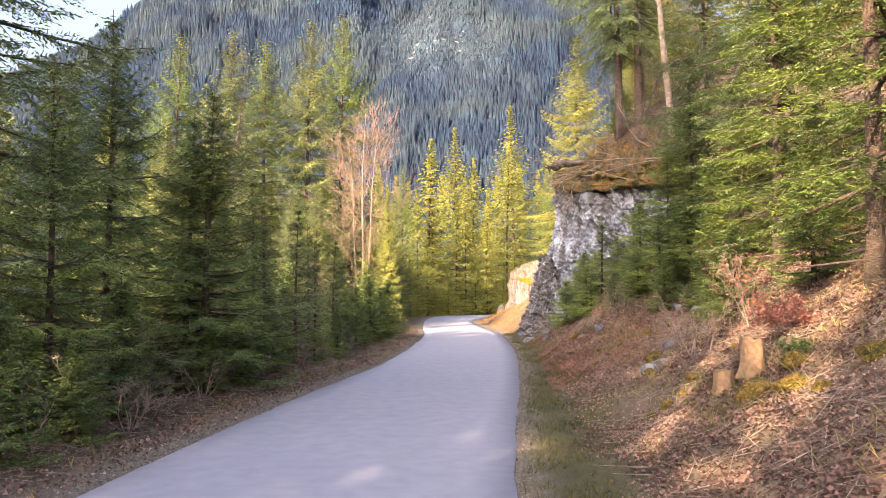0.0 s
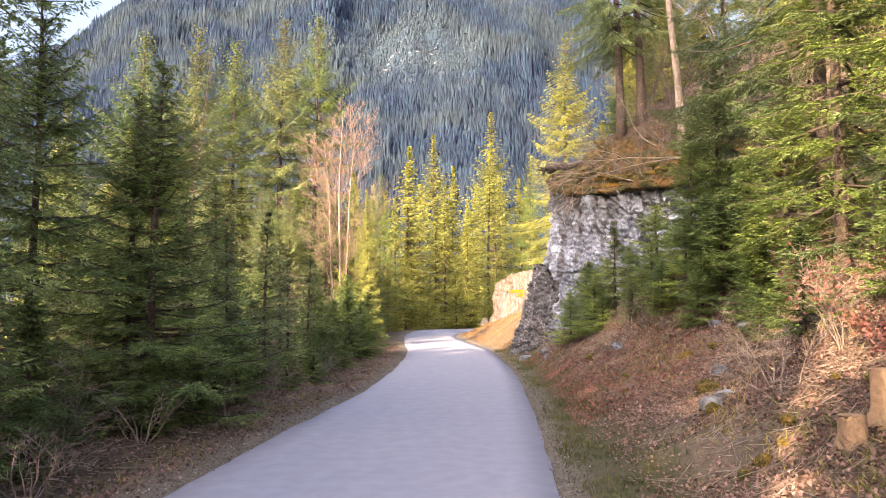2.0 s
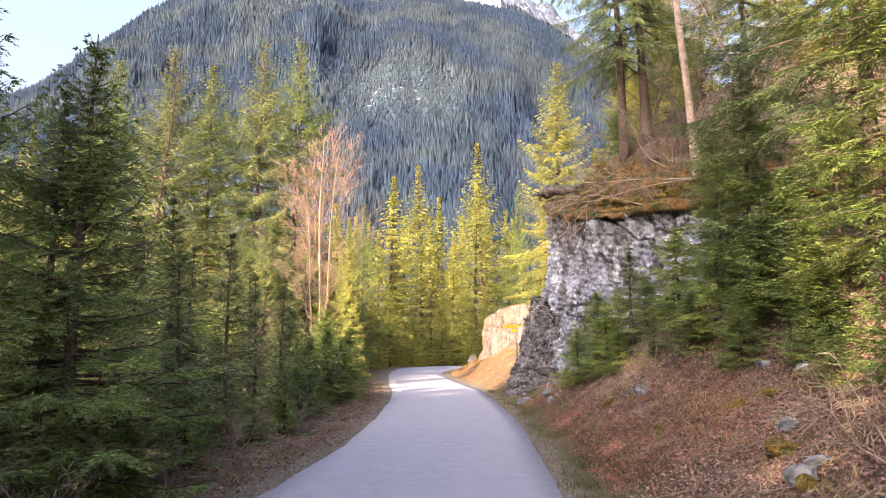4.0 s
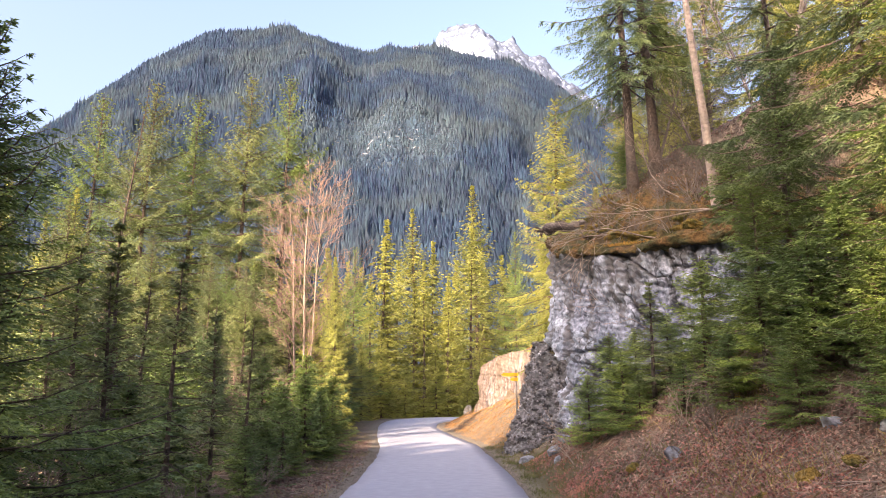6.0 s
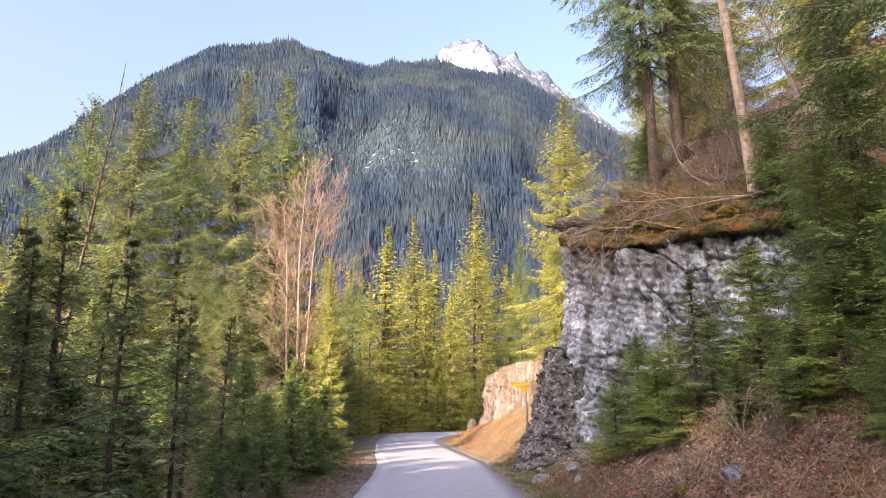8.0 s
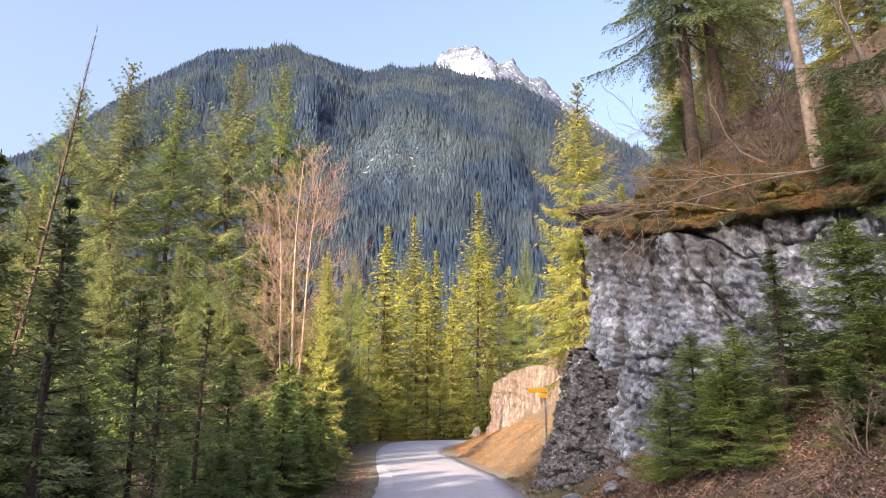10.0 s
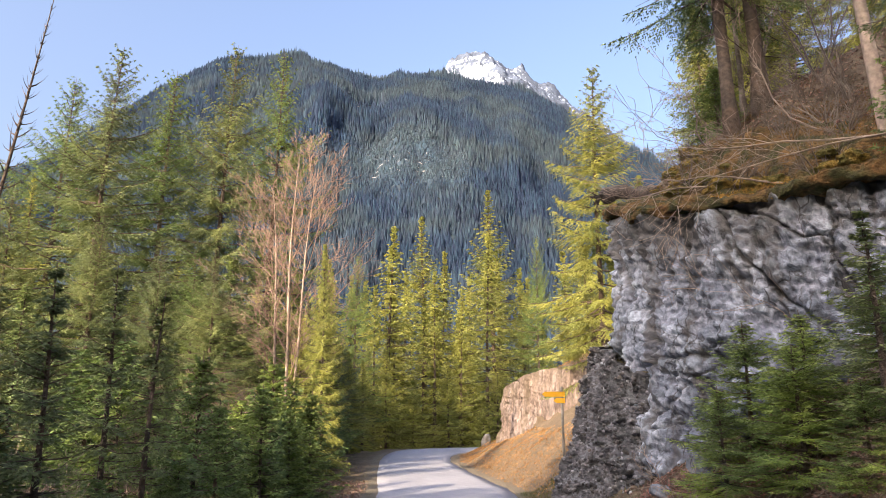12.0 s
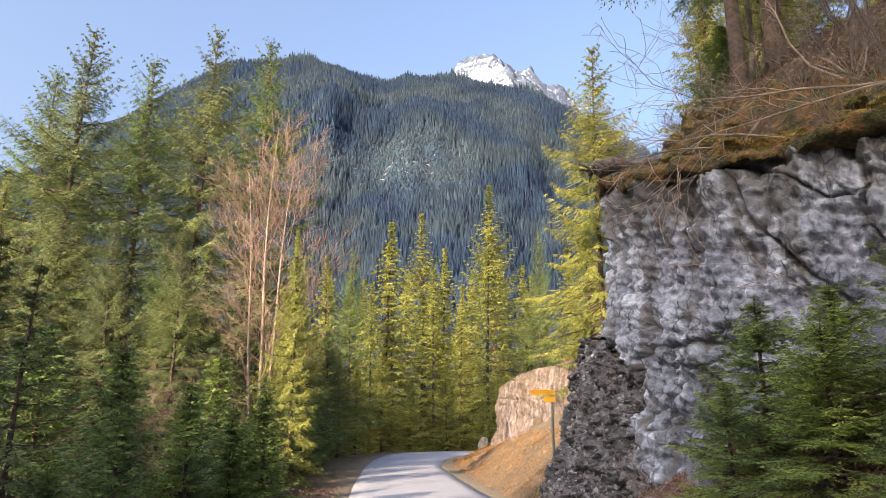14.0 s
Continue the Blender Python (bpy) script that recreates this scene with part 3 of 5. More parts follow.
rock_wall("sunlit_rock", SUNNY, ((0, 1), (0.1, 0.3)), ((0, 0.35, 0.7, 1), (2.6, 2.45, 3.3, 3.8)), 0.15, 51, "pale sunlit limestone rock face beside the road", 200, 90, amp=0.16, dark=-0.3, mat=M_ROCK_WARM)


M_TURF = material("mossy_turf", (0.125, 0.072, 0.028), 0.95, 0.6, 16.0, 1.0, (0.042, 0.042, 0.016), 3.0, fine=40, lo=0.40, hi=0.58)


def turf(seed):
    """The mossy mat that hangs over the cliff's brink: a lip with an undercut, then up the slope."""
    p = np.array(CLIFF[::-1], float)
    seg = np.concatenate([[0], np.cumsum(np.hypot(*np.diff(p, axis=0).T))])
    u = np.linspace(1.5, seg[-1] - 1.0, 260)
    k = 14
    ease = lambda a: np.convolve(np.pad(a, k, mode="edge"), np.ones(2 * k + 1) / (2 * k + 1), "valid")
    px, py = ease(np.interp(u, seg, p[:, 0])), ease(np.interp(u, seg, p[:, 1]))
    tx, ty = np.gradient(px), np.gradient(py)
    n = np.hypot(tx, ty)
    ix, iy = ty / n, -tx / n
    inn = np.array([0.42, 0.22, 0.02, -0.10, -0.14, -0.10, 0.0, 0.15, 0.35, 0.6, 0.9, 1.2, 1.6, 2.0, 2.5])
    dz = np.array([-0.02, -0.05, -0.09, -0.07, 0.0, 0.06, 0.11, 0.15, 0.19, 0.23, 0.27, 0.3, 0.3, 0.3, 0.3])
    # finer steps along the section
    t = np.linspace(0, len(inn) - 1, 48)
    inn, dz = np.interp(t, np.arange(len(inn)), inn), np.interp(t, np.arange(len(dz)), dz)
    sway = 0.16 * fbm(u * 0.9, 0, 0, 3, seed)[:, None]
    depth = (1 + 0.7 * fbm(u * 1.3, 5, 0, 3, seed + 1))[:, None]
    d = inn[None] + sway * smooth(1.0, 0.2, inn)[None]
    x, y = px[:, None] + ix[:, None] * d, py[:, None] + iy[:, None] * d
    top = cliff_top(py)[:, None]
    z = top + np.where(dz < 0, dz[None] * depth, dz[None])
    z = np.where(inn[None] > 0.5, np.maximum(z - 0.25 * smooth(0.8, 1.6, inn)[None], land(x, y) + 0.05), z)
    z = np.where(inn[None] > 1.4, land(x, y) + 0.06 - 0.12 * smooth(1.8, 2.5, inn)[None], z)
    z = z + 0.09 * fbm(x * 2.6, y * 2.6, z * 2.0, 5, seed + 2, 0.6)
    bump = 0.09 * fbm(x * 4, y * 4, z * 5, 4, seed + 3, 0.6)
    x, y = x - ix[:, None] * bump, y - iy[:, None] * bump
    ob = new("turf", mesh_of("turf", np.stack([x, y, z], -1).reshape(-1, 3), grid_faces(260, 48), M_TURF, True))
    tagged(ob, "mat of orange and olive moss hanging over the cliff", "turf", kind="structure")


turf(300)


# ---- trees ----
def spruce(seed, H, R, clear, whorl=0.40, nb=5, step=0.15, sprig=0.20, wide=0.045, droop=0.35, gaps=0.0, dead=0.0, hang=0.35, wood_side=6, power=0.72, fill=0.34, wither=0.0):
    """Arrays of the wood and the needled shoots of a conifer that stands at the origin. Each bough carries flat sprays of side twigs, each twig a herringbone of shoots."""
    rng = np.random.default_rng(seed)
    wood0, wood1, wr0, wr1 = [], [], [], []
    r_base = 0.0085 * H + 0.02
    zs = np.linspace(0, H, 14)
    bend = np.stack([0.012 * H * np.sin(zs / H * 3 + rng.uniform(0, 6)) * zs / H, 0.012 * H * np.sin(zs / H * 2.3 + rng.uniform(0, 6)) * zs / H, zs], 1)
    rad = r_base * (1 - zs / H) ** 0.85 + 0.006
    rad[0] *= 1.35
    V0, F0 = stem(bend, rad, wood_side + 2, seed, 0.15)
    sv, tones = [], []
    up = np.array([0, 0, 1.0])
    h = clear * 0.45
    while h < H - 0.15:
        u = (h - clear) / (H - clear)
        bare = u < 0
        prof = (1 - max(u, 0)) ** power * (0.6 + 0.4 * min(1.0, max(u, 0) * 5 + 0.3)) * (1 - 0.45 * max(0.0, (u - 0.55) / 0.45)) + 0.01
        count = max(2, nb // 2) if bare else nb + (1 if u > 0.5 else 0)
        az0 = rng.uniform(0, 6.28)
        for k in range(count):
            if rng.random() < gaps and u < 0.93:
                continue
            az = az0 + 6.28 * k / count + rng.normal(0, 0.25)
            hh = h + rng.uniform(-0.22, 0.22) * whorl
            L = R * prof * (rng.uniform(0.55, 1.2) if rng.random() < 0.8 else rng.uniform(1.1, 1.4))
            if bare:
                L *= 0.55
            e0 = -0.10 + 0.85 * max(u, 0) ** 1.6 + rng.normal(0, 0.10)
            cx, cy = np.interp(hh, zs, bend[:, 0]), np.interp(hh, zs, bend[:, 1])
            d = np.array([math.cos(az), math.sin(az), 0])
            p = np.array([-d[1], d[0], 0])

            def along(s):
                s = np.asarray(s)[:, None]
                return np.array([cx, cy, hh]) + d * (L * math.cos(e0) * s) + up * (L * (math.sin(e0) * s - droop * s ** 1.6 * (1 - max(u, 0)) + 0.26 * s ** 3.2)) + p * (0.08 * L * np.sin(3 * s + az))

            q = along([0, 0.35, 0.7, 1.0] if step < 0.3 else [0, 0.8])
            rr = (np.array([0.030, 0.02, 0.012, 0.004]) if step < 0.3 else np.array([0.03, 0.008])) * (0.4 + 0.35 * L)
            wood0.append(q[:-1]), wood1.append(q[1:]), wr0.append(rr[:-1]), wr1.append(rr[1:])
            if bare or rng.random() < dead + wither * max(0, 1 - 4 * u):
                continue
            n = max(3, int(L * 0.9 / step))
            s = np.linspace(0.10 if u > 0.3 else 0.20, 1.0, n) + rng.normal(0, 0.02, n)
            base = along(s)
            bough = rng.normal(0, 0.22)
            slim = min(1.0, max(0.5, (1 - u) / 0.24))
            for sd in (-1, 1, 0):
                ln = np.clip(0.45 * L * (1.05 - s) + 0.10, 0.10, 0.80) * rng.uniform(0.65, 1.15, n)
                ln *= slim * (0.6 if sd == 0 else 1.0)
                t = d * 0.78 + p * (sd * 0.72) + up * (rng.normal(-0.6 * hang, 0.10, n)[:, None] if sd else rng.normal(-hang, 0.30, n)[:, None])
                t = t + rng.normal(0, 0.09, (n, 3))
                t /= np.linalg.norm(t, axis=1, keepdims=True)
                nrm = up + rng.normal(0, 0.28, (n, 3)) + (0.6 * d if sd == 0 else 0.0)
                lat = np.cross(nrm, t)
                lat /= np.linalg.norm(lat, axis=1, keepdims=True) + 1e-6
                nrm = np.cross(t, lat)
                m = np.maximum(3 if u < 0.5 else 5, np.ceil(ln / (sprig * fill))).astype(int)
                idx = np.repeat(np.arange(n), m)
                order = np.concatenate([np.arange(c) for c in m])
                frac = np.concatenate([np.arange(c) / (c - 1) for c in m])
                kk = len(idx)
                side = np.where(frac > 0.99, 0.0, np.where(order % 2 == 0, 1.0, -1.0)) * rng.uniform(0.55, 0.95, kk)
                o = base[idx] + t[idx] * (ln[idx] * frac * 0.92)[:, None]
                o[:, 2] -= 0.35 * (ln[idx] * frac) ** 1.5 * hang
                g = t[idx] * 0.75 + lat[idx] * side[:, None] + rng.normal(0, 0.13, (kk, 3)) - up * (0.25 * hang * frac)[:, None]
                g /= np.linalg.norm(g, axis=1, keepdims=True)
                roll = rng.uniform(-1.1, 1.1, kk)[:, None]
                flat = np.cross(nrm[idx], g)
                wv = flat * np.cos(roll) + nrm[idx] * np.sin(roll)
                ls = (sprig * (0.45 + 0.55 * slim) * rng.uniform(0.75, 1.2, kk) * (1.15 - 0.45 * frac))[:, None]
                ww = wide * rng.uniform(0.75, 1.25, kk)[:, None]
                sv.append(np.stack([o + wv * ww + g * ls * 0.15, o + g * ls, o - wv * ww + g * ls * 0.15], 1))
                tone = 0.5 + 0.6 * bough + rng.normal(0, 0.14, n)[idx] + rng.normal(0, 0.10, kk)
                tones.append(np.repeat(tone, 3))
        h += whorl * rng.uniform(0.75, 1.25) * (1.0 if u < 0.6 else 0.66)
    V1, F1 = tubes(np.concatenate(wood0), np.concatenate(wood1), np.concatenate(wr0), np.concatenate(wr1), 3)
    sv = np.concatenate(sv).reshape(-1, 3)
    tri = np.arange(len(sv)).reshape(-1, 3)
    return V0, F0, V1, F1, sv, tri, np.clip(np.concatenate(tones), 0, 1)


def conifer(name, label, needles, seed, group="", **kw):
    tv, tf, bv, bf, sv, sf, tone = spruce(seed, **kw)
    root = new(name)
    part("trunk", mesh_of("trunk", tv, tf, M_BARK, True), root)
    tagged(part("branchwork", mesh_of("branchwork", bv, bf, M_BARK), root), kind="stuff")
    tagged(part("crown", mesh_of("crown", sv, sf, needles, False, {"tone": tone}), root), kind="stuff")
    tagged(root, label, "tree", group)
    return root


def stand(master, x, y, height, own, turn=0.0, fat=1.0, sink=0.1, first=False, lean=(0, 0)):
    """Puts a tree (or a copy) on the ground, scaled from its own height."""
    s = height / own
    z = float(land(x, y)) - sink
    m = Matrix.Translation((x, y, z)) @ Euler((lean[0], lean[1], turn)).to_matrix().to_4x4()
    ob = master if first else copy_thing(master, m)
    ob.matrix_basis = m @ Matrix.Diagonal((s * fat, s * fat, s, 1))
    return ob


USED = set()


def plant(master, own, x, y, height, turn=None, fat=1.0, lean=(0, 0)):
    first = master.name not in USED
    USED.add(master.name)
    t = random.uniform(0, 6.28) if turn is None else turn
    return stand(master, x, y, height, own, t, fat, first=first, lean=lean)


NEAR = "dark green spruce with layered drooping branches"
SUNNED = "tall spruce with an open drooping crown in the sun"
near_a = conifer("spruce", NEAR, M_NEEDLE_YOUNG, 1, H=7, R=1.9, clear=0.4, nb=6, whorl=0.36, step=0.085, sprig=0.09, wide=0.0125, droop=0.20)
near_b = conifer("spruce", NEAR, M_NEEDLE, 2, H=12, R=2.6, clear=0.9, nb=5, whorl=0.46, step=0.10, sprig=0.105, wide=0.0145, droop=0.40)
near_d = conifer("spruce", "bright green spruce with dense drooping sprays", M_NEEDLE_LUSH, 21, H=9, R=2.1, clear=0.8, nb=6, whorl=0.40, step=0.08, sprig=0.078, wide=0.0095, droop=0.35)
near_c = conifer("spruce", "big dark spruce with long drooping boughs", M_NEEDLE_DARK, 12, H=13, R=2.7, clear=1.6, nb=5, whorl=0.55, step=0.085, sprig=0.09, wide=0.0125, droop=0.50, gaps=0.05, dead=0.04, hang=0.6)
trunk_a = conifer("spruce", "spruce with a long bare trunk above the cliff", M_NEEDLE, 52, H=13, R=2.2, clear=3.0, nb=5, whorl=0.44, step=0.10, sprig=0.11, wide=0.016, droop=0.75, gaps=0.18, dead=0.15, hang=1.0)
young_a = conifer("young_spruce", "small bushy green spruce by the roadside", M_NEEDLE_YOUNG, 3, H=3.2, R=1.05, clear=0.1, nb=6, whorl=0.22, step=0.09, sprig=0.115, wide=0.019, droop=0.15, hang=0.2)
young_b = conifer("young_spruce", "small bushy green spruce by the roadside", M_NEEDLE_YOUNG, 4, H=3.2, R=0.95, clear=0.25, nb=6, whorl=0.24, step=0.09, sprig=0.115, wide=0.019, droop=0.2, hang=0.25)
young_c = conifer("young_spruce", "bright green young spruce in front of the cliff", M_NEEDLE_BRIGHT, 33, H=3.2, R=1.15, clear=0.2, nb=6, whorl=0.21, step=0.06, sprig=0.085, wide=0.012, droop=0.2, hang=0.25)
# the next three kinds stand out of view, added only to cast shade
shade_b = conifer("tall_spruce", "unseen tall spruce added to shade the lane", M_NEEDLE, 42, H=18, R=3.2, clear=1.5, nb=6, whorl=0.75, step=0.40, sprig=0.55, wide=0.19, droop=0.4)
shade_c = conifer("tall_spruce", "unseen sparse spruce added to dapple the lane with sun", M_NEEDLE, 43, H=18, R=2.8, clear=3.0, nb=4, whorl=0.95, step=0.40, sprig=0.45, wide=0.12, droop=0.4, gaps=0.42)
shade_high = conifer("tall_spruce", "unseen high-crowned spruce added to shade the cliff", M_NEEDLE, 41, H=24, R=3.0, clear=13.8, nb=6, whorl=0.6, step=0.36, sprig=0.5, wide=0.17, droop=0.35)
near_e = conifer("spruce", NEAR, M_NEEDLE, 61, H=7, R=1.9, clear=0.5, nb=5, whorl=0.38, step=0.125, sprig=0.15, wide=0.022, droop=0.25)
thin_a = conifer("sapling", "thin spruce sapling with sparse half-dead branches", M_NEEDLE_OLIVE, 5, H=6, R=1.0, clear=0.8, nb=5, whorl=0.28, step=0.13, sprig=0.14, wide=0.022, gaps=0.12, dead=0.3)
tall_a = conifer("tall_spruce", SUNNED, M_NEEDLE_OLIVE, 6, H=18, R=4.3, clear=1.5, nb=6, whorl=0.62, step=0.13, sprig=0.13, wide=0.021, droop=0.5, gaps=0.06, power=0.58, hang=0.6)
tall_b = conifer("tall_spruce", SUNNED, M_NEEDLE_YOUNG, 7, H=18, R=4.0, clear=3.0, nb=6, whorl=0.66, step=0.13, sprig=0.13, wide=0.021, droop=0.5, gaps=0.12, dead=0.05, power=0.56, hang=0.6)
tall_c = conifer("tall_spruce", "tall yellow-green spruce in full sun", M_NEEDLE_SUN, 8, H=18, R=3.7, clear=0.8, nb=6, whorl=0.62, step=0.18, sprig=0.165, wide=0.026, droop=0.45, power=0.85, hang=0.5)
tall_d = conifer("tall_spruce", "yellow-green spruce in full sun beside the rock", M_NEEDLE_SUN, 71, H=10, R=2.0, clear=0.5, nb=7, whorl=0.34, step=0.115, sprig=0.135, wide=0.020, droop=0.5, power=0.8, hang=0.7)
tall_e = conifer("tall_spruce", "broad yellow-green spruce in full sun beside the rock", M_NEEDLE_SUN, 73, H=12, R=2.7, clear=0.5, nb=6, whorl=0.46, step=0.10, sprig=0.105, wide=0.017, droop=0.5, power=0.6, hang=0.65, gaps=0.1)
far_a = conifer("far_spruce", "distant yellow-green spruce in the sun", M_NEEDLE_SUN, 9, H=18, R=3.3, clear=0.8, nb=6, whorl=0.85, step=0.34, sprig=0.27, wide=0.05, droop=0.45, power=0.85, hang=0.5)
dead_a = conifer("dead_spruce", "thin leaning spruce, dead and bare above", M_NEEDLE, 10, H=9.5, R=1.1, clear=1.2, nb=4, whorl=0.36, step=0.13, sprig=0.15, wide=0.02, dead=0.96, droop=0.1)
OWN = {near_a: 7, near_b: 12, near_c: 13, near_e: 7, shade_high: 24, near_d: 9, trunk_a: 13, young_a: 3.2, young_b: 3.2, young_c: 3.2, shade_b: 18, shade_c: 18, thin_a: 6, tall_a: 18, tall_b: 18, tall_c: 18, tall_d: 10, tall_e: 12, far_a: 18, dead_a: 9.5}


def grove(rows):
    for m, x, y, h, f in rows:
        plant(m, OWN[m], x, y, h, fat=f)


# along the lane's far side: first row, then the thicket behind it
grove((
    (near_a, -4.05, 11.7, 5.3, 1.25), (near_a, -4.45, 11.9, 4.8, 1.1), (near_a, -4.7, 8.2, 4.6, 1.0), (near_b, -6.3, 9.1, 12.5, 1.0), 
    (near_a, -6.2, 12.6, 7.2, 1.0), (thin_a, -3.7, 14.2, 3.3, 1.0), (thin_a, -3.3, 15.4, 3.6, 1.0), (thin_a, -4.6, 16.6, 4.6, 1.1),
    (thin_a, -3.2, 17.2, 3.1, 1.0), (thin_a, -5.6, 17.6, 4.6, 1.1), (thin_a, -3.1, 19.4, 3.3, 1.0), (thin_a, -4.0, 20.4, 3.8, 1.0), (near_e, -8.0, 14.6, 7.0, 0.9),
    (near_e, -8.6, 18.2, 6.0, 0.9), (near_e, -11.8, 17.6, 8.0, 0.9), (near_e, -10.2, 23.4, 5.6, 0.9), (near_e, -12.5, 28.0, 6.5, 1.0), (near_e, -8.0, 25.6, 4.8, 1.0),
    (thin_a, -8.8, 18.5, 4.8, 1.1), (thin_a, -7.4, 20.5, 4.1, 1.1), (thin_a, -10.5, 22.5, 4.8, 1.2), (thin_a, -6.2, 16.2, 3.7, 1.1), (thin_a, -5.0, 19.0, 4.0, 1.1), (thin_a, -9.6, 25.6, 4.4, 1.2),
))
# unseen spruces added towards the sun, to block it from lane and cliff
def towards_sun(n, s):
    return 0.76 * n + 0.65 * s, -0.65 * n + 0.76 * s


for n, far, h in ((-4.3, -14, 15.5), (-5.0, -15, 17.5), (-5.3, -13, 17), (-6.0, -16, 21), (-6.1, -13, 20), (-7.9, -15, 16.8), (-8.6, -13.5, 16.4), (-9.3, -14.5, 16.6), (-11.3, -14, 29), (-11.7, -17, 30), (-12.4, -14, 29),
                  (-12.7, -16, 27), (-13.7, -13.5, 25), (-14.7, -16, 26), (-12.0, -20, 31), (-12.2, -20, 28), (-14.2, -20, 28), (0.9, -15, 14), (3.2, -17, 17), (-16.8, -14, 17.6), (6.0, -14, 15)):
    thin = -5.4 < n < -4 or -9.5 < n < -7.5
    plant(shade_c if thin else shade_b, 18, *towards_sun(n, far), h, fat=1.15 if n < -7 and thin else 0.6 if thin or n == -6.1 else 1.0 if h < 23 else 0.62)
for n, far, h in ((-7.4, -14, 31), (-8.5, -16, 32), (-9.6, -14, 31), (-10.4, -17, 32)):
    plant(shade_high, 24, *towards_sun(n, far), h, fat=0.75)
plant(shade_c, 18, *towards_sun(-2.3, -15), 14.4, fat=1.0)
for n, far, h in ((-3.5, -14, 14.5), (-1.0, -18, 15.5)):
    plant(shade_b, 18, *towards_sun(n, far), h, fat=0.4)
plant(dead_a, OWN[dead_a], -7.35, 22.0, 9.8, 0.6, 0.5, lean=(0.0, 0.09))
for x, y, h in ((-3.9, 7.4, 1.3), (-4.5, 9.6, 2.0), (-4.0, 6.2, 1.6), (-3.3, 13.4, 1.5), (-2.6, 20.6, 2.0), (-2.35, 22.2, 2.2), (-2.15, 23.6, 2.0), (-2.0, 25.2, 2.3), (-2.7, 24.6, 2.9), (-3.4, 22.4, 2.8),
                (-2.4, 27.0, 2.0), (-5.2, 23.8, 3.4), (-6.4, 25.4, 3.4), (-7.6, 27.6, 3.8), (-9.2, 25.0, 4.2), (-3.2, 28.8, 1.8), (-8.4, 30.6, 3.6), (-2.8, 30.4, 2.4), (-3.3, 31.6, 3.0), (-2.6, 33.4, 2.6), (-3.2, 35.2, 3.2), (-2.9, 37.0, 2.8), (-3.0, 39.4, 3.4), (-10.6, 27.6, 4.4), (-6.2, 29.4, 2.8)):
    plant(young_a if random.random() < 0.5 else young_b, 3.2, x, y, h)
# the low thicket that closes the wood towards the verge
rng_v = np.random.default_rng(88)
for y in np.arange(5.6, 29.0, 0.72):
    for off, lo, hi in ((1.5, 0.8, 1.5), (2.9, 1.4, 2.4)):
        if rng_v.random() < (0.4 if off < 2 else 0.7):
            continue
        yy = float(y + rng_v.uniform(-0.3, 0.3))
        xx = float(road_left(yy)) - off - float(rng_v.uniform(-0.25, 0.6))
        plant(young_a if rng_v.random() < 0.5 else young_b, 3.2, xx, yy, float(rng_v.uniform(lo, hi)), float(rng_v.uniform(0, 6.28)), float(rng_v.uniform(1.0, 1.35)))
